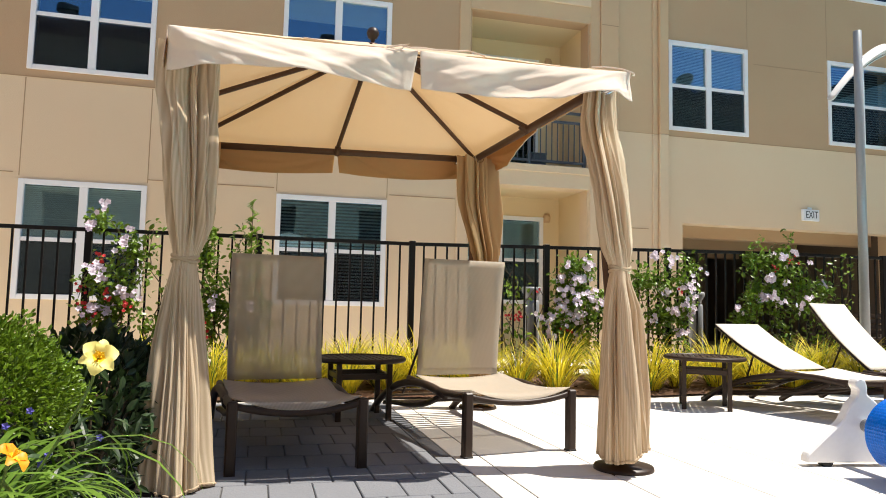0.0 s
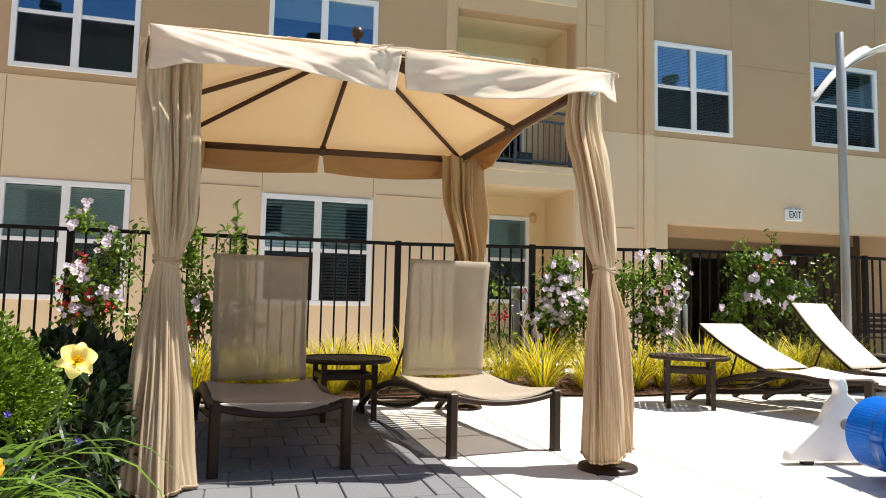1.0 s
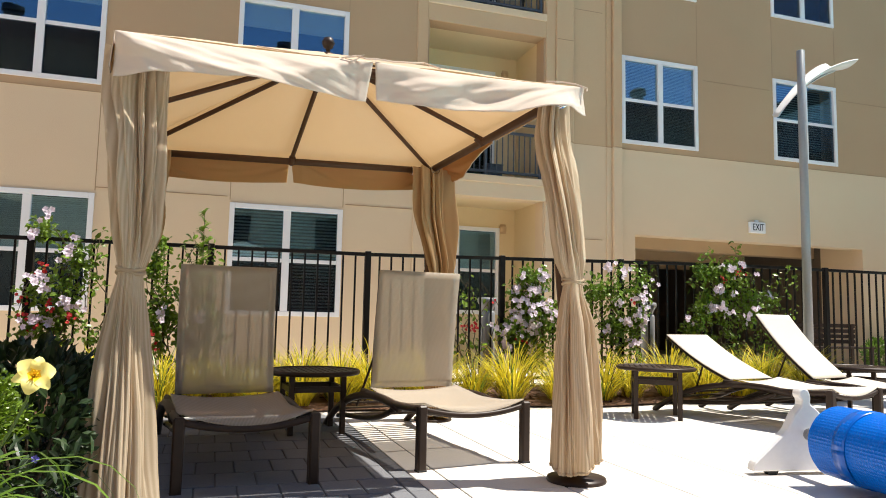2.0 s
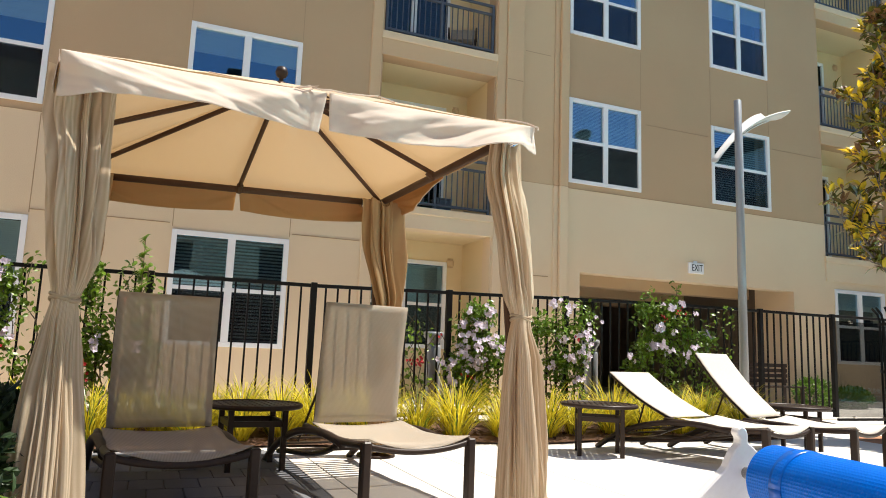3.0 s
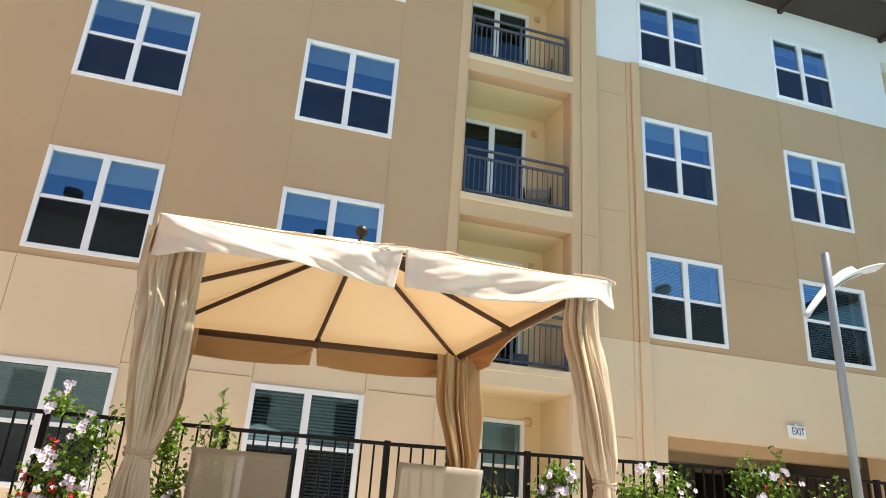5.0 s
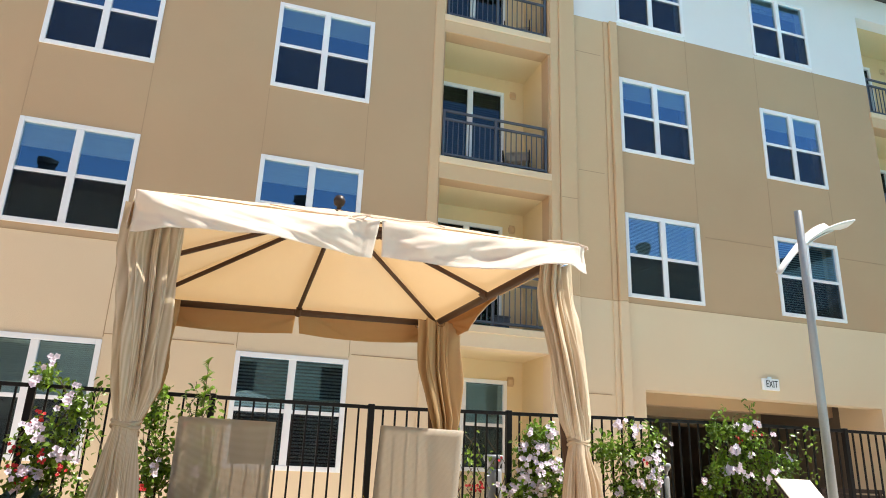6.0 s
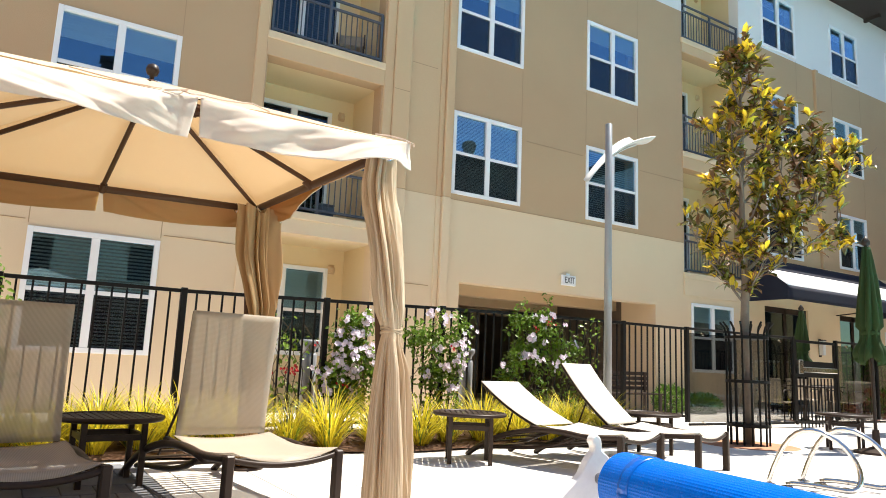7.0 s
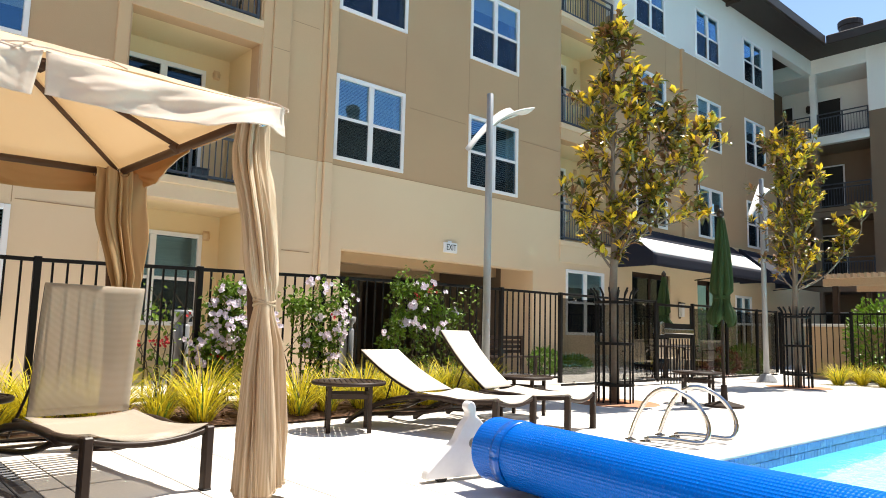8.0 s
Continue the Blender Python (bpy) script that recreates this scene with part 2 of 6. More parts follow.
# ---------------- mesh helpers ----------------
def finish(name, bm, mat, smooth=False):
    me = bpy.data.meshes.new(name)
    bm.normal_update()
    bm.to_mesh(me)
    bm.free()
    for m in mat if isinstance(mat, (list, tuple)) else [mat]:
        me.materials.append(m)
    if smooth:
        for p in me.polygons:
            p.use_smooth = True
    return me


def part(name, bm, mat, parent, label="", smooth=False):
    """One mesh object under a thing or under a part."""
    ob = new(name, finish(name, bm, mat, smooth))
    ob.parent = parent
    if label:
        ob["label"] = label
    return ob


def shared(name, mesh, parent, m=Matrix()):
    ob = new(name, mesh)
    ob.parent = parent
    ob.matrix_basis = m
    return ob


def thing(name, m, label, category, group="", kind=""):
    ob = new(name)
    ob.matrix_basis = m
    return tagged(ob, label, category, group, kind)


def solid(name, bm, mat, label, category, group="", kind="", smooth=False):
    return tagged(new(name, finish(name, bm, mat, smooth)), label, category, group, kind)


def box(bm, x0, y0, z0, x1, y1, z1, bevel=0.0, mi=0):
    v = [bm.verts.new((x, y, z)) for x in (x0, x1) for y in (y0, y1) for z in (z0, z1)]
    fs = [bm.faces.new([v[i] for i in q]) for q in ((0, 1, 3, 2), (4, 6, 7, 5), (0, 4, 5, 1), (2, 3, 7, 6), (0, 2, 6, 4), (1, 5, 7, 3))]
    for f in fs:
        f.material_index = mi
    if bevel:
        edges = list({e for f in fs for e in f.edges})
        bmesh.ops.bevel(bm, geom=edges, offset=bevel, segments=1, affect="EDGES")
    return bm


def B(x0, y0, z0, x1, y1, z1, bevel=0.0):
    return box(bmesh.new(), x0, y0, z0, x1, y1, z1, bevel)


def tube(bm, pts, radius, sides=8, caps=True, flat=1.0, uvscale=None):
    """A tube along a polyline; radius may be a list; flat squeezes it along its own upward side."""
    pts = [Vector(p) for p in pts]
    rings = []
    for i, p in enumerate(pts):
        d = (pts[min(i + 1, len(pts) - 1)] - pts[max(i - 1, 0)]).normalized()
        side = d.cross(Vector((0, 0, 1)))
        if side.length < 0.05:
            side = d.cross(Vector((0, 1, 0)))
        side.normalize()
        up = side.cross(d).normalized()
        r = radius[i] if isinstance(radius, (list, tuple)) else radius
        rings.append([bm.verts.new(p + side * (r * math.cos(a)) + up * (r * flat * math.sin(a))) for a in [2 * math.pi * k / sides + math.pi / sides for k in range(sides)]])
    for a, b in zip(rings, rings[1:]):
        for k in range(sides):
            bm.faces.new((a[k], a[(k + 1) % sides], b[(k + 1) % sides], b[k]))
    if caps:
        bm.faces.new(list(reversed(rings[0])))
        bm.faces.new(rings[-1])
    return bm


def T(pts, radius, sides=8, flat=1.0):
    return tube(bmesh.new(), pts, radius, sides, True, flat)


def lathe(bm, profile, sides=24, center=(0, 0)):
    rings = [[bm.verts.new((center[0] + r * math.cos(2 * math.pi * k / sides), center[1] + r * math.sin(2 * math.pi * k / sides), z)) for k in range(sides)] for r, z in profile]
    for a, b in zip(rings, rings[1:]):
        for k in range(sides):
            bm.faces.new((a[k], a[(k + 1) % sides], b[(k + 1) % sides], b[k]))
    bm.faces.new(list(reversed(rings[0])))
    bm.faces.new(rings[-1])
    return bm


def sheet(rows, thick=0.0, uv=None):
    """A grid of points as a skin, thickened downwards along the normals."""
    bm = bmesh.new()
    grid = [[bm.verts.new(p) for p in row] for row in rows]
    layer = bm.loops.layers.uv.new("UVMap")
    for i in range(len(grid) - 1):
        for j in range(len(grid[0]) - 1):
            f = bm.faces.new((grid[i][j], grid[i][j + 1], grid[i + 1][j + 1], grid[i + 1][j]))
            f.smooth = True
            for lp, (a, b) in zip(f.loops, ((i, j), (i, j + 1), (i + 1, j + 1), (i + 1, j))):
                lp[layer].uv = uv(a, b) if uv else (b / (len(grid[0]) - 1), a / (len(grid) - 1))
    if thick:
        bm.normal_update()
        bmesh.ops.solidify(bm, geom=bm.faces[:], thickness=thick)
    return bm


def bezier(p0, p1, p2, p3, n):
    out = []
    for k in range(n + 1):
        t = k / n
        out.append(Vector(p0) * (1 - t) ** 3 + Vector(p1) * 3 * t * (1 - t) ** 2 + Vector(p2) * 3 * t * t * (1 - t) + Vector(p3) * t ** 3)
    return out


def leaf_mesh(name, leaves, mats):
    """leaves: (base, direction, up, length, width, bend, material index); each a folded blade of six corners."""
    verts, faces, mi = [], [], []
    for base, d, up, ln, w, bend, m in leaves:
        d = Vector(d).normalized()
        s = d.cross(Vector(up))
        if s.length < 1e-3:
            s = d.cross(Vector((1, 0, 0.1)))
        s.normalize()
        u = s.cross(d)
        b = Vector(base)
        k = len(verts)
        m1, m2, tip = b + d * ln * 0.28 + u * (bend * 0.2), b + d * ln * 0.68 - u * (bend * 0.1), b + d * ln - u * bend
        cup = u * (w * 0.16)
        verts += [b, m1 + s * w * 0.4 + cup, m2 + s * w * 0.45 + cup, tip, m2 - s * w * 0.45 + cup, m1 - s * w * 0.4 + cup, m1, m2]
        faces += [(k, k + 1, k + 6), (k + 1, k + 2, k + 7, k + 6), (k + 2, k + 3, k + 7), (k + 3, k + 4, k + 7), (k + 4, k + 5, k + 6, k + 7), (k + 5, k, k + 6)]
        mi += [m] * 6
    me = bpy.data.meshes.new(name)
    me.from_pydata([tuple(v) for v in verts], [], faces)
    for m in mats:
        me.materials.append(m)
    me.polygons.foreach_set("material_index", mi)
    me.update()
    return me


def blade_mesh(name, blades, mats):
    """blades: (base, azimuth, length, width, lean, droop, material index); arching strap leaves of several joints."""
    verts, faces, mi = [], [], []
    for base, az, ln, w, lean, droop, m in blades:
        p, k0, n = Vector(base), len(verts), 11
        side = Vector((-math.sin(az), math.cos(az), 0))
        for i in range(n + 1):
            t = i / n
            a = lean + droop * t * t
            if i:
                p = p + Vector((math.cos(az) * math.sin(a), math.sin(az) * math.sin(a), math.cos(a))) * (ln / n)
            ww = w * (0.55 + 0.9 * t - 1.42 * t * t) * 0.8
            verts += [p + side * ww, p - side * ww]
        for i in range(n):
            k = k0 + 2 * i
            faces.append((k, k + 1, k + 3, k + 2))
            mi.append(m)
    me = bpy.data.meshes.new(name)
    me.from_pydata([tuple(v) for v in verts], [], faces)
    for m in mats:
        me.materials.append(m)
    me.polygons.foreach_set("material_index", mi)
    me.polygons.foreach_set("use_smooth", [True] * len(faces))
    me.update()
    return me


def pieced(x0, x1, z0, z1, holes):
    """Rectangles that fill x0..x1, z0..z1 but for the holes."""
    hs = [(max(a, x0), min(b, x1), max(c, z0), min(d, z1)) for a, b, c, d in holes if a < x1 and b > x0 and c < z1 and d > z0]
    xs = sorted({x0, x1, *[h[0] for h in hs], *[h[1] for h in hs]})
    out = []
    for a, b in zip(xs, xs[1:]):
        cuts = sorted((h[2], h[3]) for h in hs if h[0] <= a + 1e-6 and h[1] >= b - 1e-6)
        z = z0
        for c, d in cuts:
            if c > z + 1e-6:
                out.append((a, b, z, c))
            z = max(z, d)
        if z < z1 - 1e-6:
            out.append((a, b, z, z1))
    return out

# ---------------- ground, deck, pool ----------------
POOL = [(4.55, 2.87), (30.0, 2.87), (30.0, -9.0), (1.2, -9.0)]


def ground_sheet():
    """One sheet to the horizon with the pool cut out of it."""
    bm = bmesh.new()
    far = [(-400, 400), (400, 400), (400, -400), (-400, -400)]
    o = [bm.verts.new((x, y, 0)) for x, y in far]
    i = [bm.verts.new((x, y, 0)) for x, y in POOL]
    for k in range(4):
        bm.faces.new((o[k], i[k], i[(k + 1) % 4], o[(k + 1) % 4]))
    bmesh.ops.recalc_face_normals(bm, faces=bm.faces[:])
    return bm


ground = solid("ground", ground_sheet(), CONCRETE, "pale sunlit concrete pool deck", "ground", kind="structure")

pool = thing("swimming_pool", Matrix(), "swimming pool of turquoise water with a blue tile band", "pool", kind="structure")
bm = bmesh.new()
lo = [bm.verts.new((x, y, -1.3)) for x, y in POOL]
hi = [bm.verts.new((x, y, -0.02)) for x, y in POOL]
bm.faces.new(lo)
for k in range(4):
    bm.faces.new((lo[k], lo[(k + 1) % 4], hi[(k + 1) % 4], hi[k]))
bmesh.ops.recalc_face_normals(bm, faces=bm.faces[:])
part("basin", bm, POOL_PLASTER, pool)
bm = bmesh.new()
bm.faces.new([bm.verts.new((x, y, -0.15)) for x, y in reversed(POOL)])
bmesh.ops.recalc_face_normals(bm, faces=bm.faces[:])
wat = part("water_surface", bm, WATER, pool, "clear rippled turquoise water")
wat.visible_shadow = False
tile = finish("tile", B(0.002, -0.012, -0.074, 0.073, 0.0, -0.002, 0.002), POOL_TILE)
for k in range(150):
    for row in (0, 1):
        shared("tile", tile, pool, pose(5.4 + k * 0.076, 2.85, -0.01 - row * 0.076))
bm = bmesh.new()
box(bm, 4.35, 2.85, -0.05, 30.0, 3.16, 0.018, 0.012)
part("coping", bm, CONCRETE, pool, "pale concrete coping")

# planting strip along the fence, and the garden bed beside the cabana
bm = bmesh.new()
NB = 60
rows = []
for j in range(9):
    rows.append([(-8 + 15.1 * i / NB, 6.42 + 0.06 * math.sin(i * 0.9) * (j == 0) + j * 0.25, 0.02 + 0.07 * math.sin(math.pi * j / 8) + 0.012 * noise.noise(Vector((i * 0.7, j * 0.9, 3)))) for i in range(NB + 1)])
bed = solid("planting_bed", sheet(rows), MULCH, "strip of bark mulch along the pool fence", "bed", kind="structure")
rows = []
for j in range(14):
    rows.append([(-6 + 5.45 * i / 24, 0.9 + 5.4 * j / 13, 0.012 + 0.05 * math.sin(math.pi * i / 24) + 0.03 * noise.noise(Vector((i * 0.5, j * 0.6, 8)))) for i in range(25)])
bed2 = solid("garden_bed", sheet(rows), SOIL, "dark planted soil bed beside the cabana", "bed", kind="structure")
path = solid("walkway", B(-30, 8.62, -0.02, 26, 11.0, 0.014), CONCRETE, "pale concrete walkway behind the pool fence", "path", kind="structure")

# ---------------- apartment building ----------------
YF = 11.2
EAVE_Z = 12.68
XW = 30.5
COL = {"z": (-3.26, -1.555), "a": (0.31, 2.04), "b": (7.17, 8.86), "c": (10.68, 12.32), "d0": (17.33, 18.98), "d": (20.84, 22.46), "e": (24.22, 25.84)}
ROWZ = {1: (0.82, 2.53), 2: (4.13, 5.81), 3: (7.11, 8.8), 4: (10.14, 11.84)}
WINDOWS = [("z", 1), ("z", 2), ("z", 3), ("z", 4), ("a", 1), ("a", 2), ("a", 3), ("a", 4)]
WINDOWS += [(c, r) for c in ("b", "c", "d0", "d", "e") for r in (2, 3, 4)]
PLACES = [(*COL[c], *ROWZ[r], c, r) for c, r in WINDOWS]
PLACES += [(14.16, 15.77, 0.93, 2.58, "d1", 1), (-7.3, -5.6, *ROWZ[1], "y", 1), (-7.3, -5.6, *ROWZ[2], "y", 2), (-7.3, -5.6, *ROWZ[3], "y", 3), (23.2, 24.4, 0.5, 2.4, "f", 1)]
BAYS = [(3.42, 5.57), (13.93, 16.3)]
LEVELS = [3.3, 6.33, 9.33]
HOLES = [p[:4] for p in PLACES]
HOLES += [(3.42, 5.57, 0.0, 2.92), (3.42, 5.57, 3.3, 5.9), (3.42, 5.57, 6.33, 8.95), (3.42, 5.57, 9.33, 11.98)]
HOLES += [(13.93, 16.3, 3.3, 5.9), (13.93, 16.3, 6.33, 8.95), (13.93, 16.3, 9.33, 11.98)]
HOLES += [(26.72, 30.5, 2.9, 12.06)]
HOLES += [(7.45, 12.91, 0.0, 2.44), (17.1, 19.1, 0.0, 2.75), (20.7, 22.3, 0.0, 2.75)]
building = thing("apartment_building", Matrix(), "four-storey stucco apartment building in tan, cream and white", "building", kind="structure")
for nm, x0, x1, z0, z1, mat in (("wall", -14, 6.15, 4.02, EAVE_Z, STUCCO_TAN), ("wall", -14, XW, 0, 4.02, STUCCO_CREAM), ("wall", 6.15, XW, 4.02, 10.05, STUCCO_TAN), ("wall", 6.15, XW, 10.05, EAVE_Z, STUCCO_WHITE)):
    bm = bmesh.new()
    for a, b, c, d in pieced(x0, x1, z0, z1, HOLES):
        box(bm, a, YF, c, b, YF + 0.3, d)
    bmesh.ops.remove_doubles(bm, verts=bm.verts[:], dist=1e-5)
    part(nm, bm, mat, building, {STUCCO_TAN: "tan stucco", STUCCO_CREAM: "cream stucco", STUCCO_WHITE: "white stucco"}[mat])
# pilasters between the balcony bay and the next windows
for (x0, x1, p), zs in (((5.60, 5.79, 0.04), 0), ((5.791, 6.14, 0.07), 0), ((6.84, 6.949, 0.03), 0), ((6.95, 7.13, 0.09), 0), ((3.2, 3.39, 0.03), 0), ((19.84, 20.0, 0.09), 1)):
    for z0, z1, mat in ((0.0, 4.018, STUCCO_CREAM), (4.022, 10.05 if x0 > 6.5 else EAVE_Z - 0.01, STUCCO_PILASTER if x0 < 10 else STUCCO_TAN)):
        if zs and z0 == 0:
            z0 = 3.9
            continue
        part("pilaster", B(x0, YF - p, z0, x1, YF + 0.02, z1, 0.012), mat, building)
part("recessed_strip", B(6.16, YF - 0.006, 4.03, 6.83, YF + 0.01, 10.04), STUCCO_PILASTER, building)
# control joints in the stucco
for c in ("z", "a", "b", "c", "d0", "d", "e"):
    for x in COL[c]:
        for za, zb in ((5.85, 7.06), (8.84, 10.08), (2.57, 4.0)):
            if c not in "za" and za < 3:
                continue
            part("control_joint", B(x - 0.006, YF - 0.003, za, x + 0.006, YF + 0.01, zb), JOINT, building)
for xa, xb, z in ((-14, -3.34, 2.62), (-1.56, 0.27, 2.62), (2.08, 3.18, 2.62), (-14, 3.18, 4.02), (7.1, 13.9, 4.02), (16.4, 19.8, 4.02), (6.2, 6.76, 6.55), (6.2, 6.76, 9.2), (5.81, 6.13, 5.9), (6.2, 6.76, 2.3), (9.0, 10.6, 5.55), (12.4, 13.9, 5.55)):
    part("control_joint", B(xa, YF - (0.073 if xa == 5.81 else 0.008), z - 0.006, xb, YF + 0.01, z + 0.006), JOINT, building)
# roof, eaves, far walls
part("roof", B(-14, YF + 0.02, EAVE_Z, 40, 22, EAVE_Z + 0.25), EAVE_DARK, building)
bm = bmesh.new()
box(bm, -14.5, YF - 0.95, EAVE_Z + 0.003, XW - 1.25, YF + 0.02, EAVE_Z + 0.1)
box(bm, -14.5, YF - 1.1, EAVE_Z - 0.02, XW - 1.4, YF - 0.951, EAVE_Z + 0.36, 0.03)
part("eave", bm, EAVE_DARK, building, "dark brown overhanging eave")
for bx in range(-13, 26, 3):
    part("bracket", B(bx, YF - 0.5, EAVE_Z - 0.12, bx + 0.1, YF - 0.001, EAVE_Z), EAVE_DARK, building)
part("wall", B(-14, 21.7, 0, 40, 22, EAVE_Z), STUCCO_TAN, building)
part("wall", B(-14.3, YF, 0, -14.001, 22, EAVE_Z), STUCCO_TAN, building)
# balcony bays: shells, slabs
for bx0, bx1 in BAYS:
    lows = ([0.0] if bx0 < 5 else []) + LEVELS
    tops = {0.0: 2.92, 3.3: 5.9, 6.33: 8.95, 9.33: 11.98}
    for z in lows:
        zt = tops[z]
        bm = bmesh.new()
        dx0, dx1 = (bx0 + 0.18, bx0 + 1.7)
        for a, b, c, d in pieced(bx0 - 0.2, bx1 + 0.2, z, zt + 0.1, [(dx0, dx1, z + 0.04, z + 2.3) if z else (3.53, 5.25, 0.92, 2.56)]):
            box(bm, a, YF + 1.2, c, b, YF + 1.35, d)
        part("recess_wall", bm, STUCCO_YELLOW, building, "pale yellow stucco")
        part("recess_wall", B(bx0 - 0.2, YF + 0.3, z, bx0, YF + 1.2, zt + 0.1), STUCCO_YELLOW, building)
        part("recess_wall", B(bx1, YF + 0.3, z, bx1 + 0.2, YF + 1.2, zt + 0.1), STUCCO_YELLOW, building)
        part("soffit", B(bx0, YF + 0.301, zt, bx1, YF + 1.2, zt + 0.1), STUCCO_YELLOW, building)
        if z:
            part("balcony_slab", B(bx0 - 0.04, YF - 0.05, z - 0.13, bx1 + 0.04, YF + 1.2, z + 0.002, 0.01), STUCCO_CREAM, building)
            below = {3.3: 2.92 if bx0 < 5 else 2.75, 6.33: 5.9, 9.33: 8.95}[z]
            part("slab_band", B(bx0 - 0.03, YF - 0.03, below, bx1 + 0.03, YF - 0.001, z - 0.131), STUCCO_CREAM if z < 4 else STUCCO_PILASTER, building)
        if z:  # sliding door
            door = thing("sliding_door", pose(dx0, YF + 1.2, z + 0.04), "white framed glass sliding balcony door", "door", "balcony doors", "structure")
            w, h = dx1 - dx0, 2.26
            bm = bmesh.new()
            for q in ((0, 0, 0.07, h), (w - 0.07, 0, w, h), (0.07, h - 0.08, w - 0.07, h), (0.07, 0, w - 0.07, 0.08), (w / 2 - 0.06, 0.08, w / 2 + 0.06, h - 0.08)):
                box(bm, q[0], -0.02, q[1], q[2], 0.06, q[3], 0.006)
            part("door_frame", bm, VINYL, door)
            part("pane", B(0.07, 0.02, 0.08, w / 2 - 0.06, 0.028, h - 0.08), DOOR_GLASS, door)
            part("pane", B(w / 2 + 0.06, 0.03, 0.08, w - 0.07, 0.038, h - 0.08), DOOR_GLASS, door)
            bm = bmesh.new()
            for k in range(40):
                zz = 0.12 + k * (h - 0.25) / 40
                box(bm, 0.09, 0.12, zz, w - 0.09, 0.15, zz + 0.03)
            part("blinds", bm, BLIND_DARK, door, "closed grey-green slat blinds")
            part("room_backing", B(0, 0.3, 0, w, 0.32, h), ROOM, door)
        # small wall light on the recess wall
        wl = thing("balcony_light", pose(bx1 - 0.25, YF + 1.2, z + (2.2 if z else 2.48)), "small beige balcony wall light", "lamp", "balcony lights")
        part("housing", lathe(bmesh.new(), [(0.03, 0), (0.07, 0.01), (0.075, 0.1), (0.05, 0.14)], 12), STUCCO_PILASTER, wl)
        part("back_plate", B(-0.06, -0.02, -0.02, 0.06, 0.0, 0.16, 0.008), STUCCO_PILASTER, wl)


def railing(length, label):
    rail = thing("balcony_railing", Matrix(), label, "railing", "balcony railings")
    for z in (0.96, 0.79, 0.08):
        part("rail", B(0.0, -0.022, z - 0.02, length, 0.022, z + 0.025, 0.005), RAIL_BLUE, rail)
    for x in (0.0, length / 2 - 0.025, length - 0.05):
        part("post", B(x, -0.026, 0.0, x + 0.05, 0.026, 0.95, 0.004), RAIL_BLUE, rail)
    n = round(length / 0.105)
    pk = finish("picket", B(-0.008, -0.008, 0.1, 0.008, 0.008, 0.775), RAIL_BLUE)
    for k in range(1, n):
        shared("picket", pk, rail, pose(k * length / n, 0, 0))
    return rail


for bx0, bx1 in BAYS:
    r = railing(bx1 - bx0 - 0.04, "dark blue-grey steel balcony railing with thin pickets")
    r.matrix_basis = pose(bx0 + 0.02, YF + 0.05, LEVELS[0])
    for z in LEVELS[1:]:
        copy_thing(r, pose(bx0 + 0.02, YF + 0.05, z))


def window(w, h, dark, label):
    """A twin single-hung window: frame, mullion, sashes, screens, blinds."""
    win = thing("window_1", Matrix(), label, "window", "building windows", "structure")
    bm = bmesh.new()
    f = 0.075
    for q in ((0, 0, f, h), (w - f, 0, w, h), (f, h - f, w - f, h), (f, 0, w - f, f)):
        box(bm, q[0], -0.025, q[1], q[2], 0.07, q[3], 0.006)
    part("window_frame", bm, VINYL, win)
    part("mullion", B(w / 2 - 0.055, -0.02, f, w / 2 + 0.055, 0.07, h - f, 0.005), VINYL, win)
    for x0, x1 in ((f, w / 2 - 0.055), (w / 2 + 0.055, w - f)):
        part("meeting_rail", B(x0, -0.005, h / 2 - 0.03, x1, 0.06, h / 2 + 0.03, 0.004), VINYL, win)
        part("pane", B(x0, 0.03, h / 2 + 0.03, x1, 0.036, h - f), GLASS, win)
        part("pane", B(x0, 0.022, f, x1, 0.028, h / 2 - 0.03), GLASS, win)
        part("insect_screen", B(x0, 0.006, f, x1, 0.008, h / 2 - 0.03), SCREEN, win, "dark insect screen")
        bm = bmesh.new()
        n = 54 if dark == 1 else 30
        lo = f if dark else h * 0.72
        for k in range(n):
            z = lo + 0.01 + k * (h - f - lo - 0.02) / n
            v = [bm.verts.new(p) for p in ((x0, 0.05, z), (x1, 0.05, z), (x1, 0.075, z + 0.03), (x0, 0.075, z + 0.03))]
            bm.faces.new(v)
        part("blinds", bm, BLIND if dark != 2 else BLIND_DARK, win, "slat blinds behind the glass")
    part("room_backing", B(0.0, 0.4, 0.0, w, 0.42, h), ROOM, win)
    return win


kinds = {}
for i, (x0, x1, z0, z1, c, r) in enumerate(PLACES):
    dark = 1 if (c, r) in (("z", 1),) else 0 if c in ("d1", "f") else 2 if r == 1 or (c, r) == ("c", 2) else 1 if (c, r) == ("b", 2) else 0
    key = (round(x1 - x0, 2), round(z1 - z0, 2), dark)
    if key not in kinds:
        lab = ("white vinyl twin window with closed blinds", "white vinyl twin window with half-drawn blinds")[0 if dark else 1]
        kinds[key] = window(x1 - x0, z1 - z0, dark, lab)
        kinds[key].matrix_basis = pose(x0, YF, z0)
    else:
        copy_thing(kinds[key], pose(x0, YF, z0))
# the window at the back of the ground-floor recess
recess_window = window(1.72, 1.64, 1, "white vinyl twin window with drawn blinds in a shaded recess")
recess_window.matrix_basis = pose(3.53, YF + 1.2, 0.92)

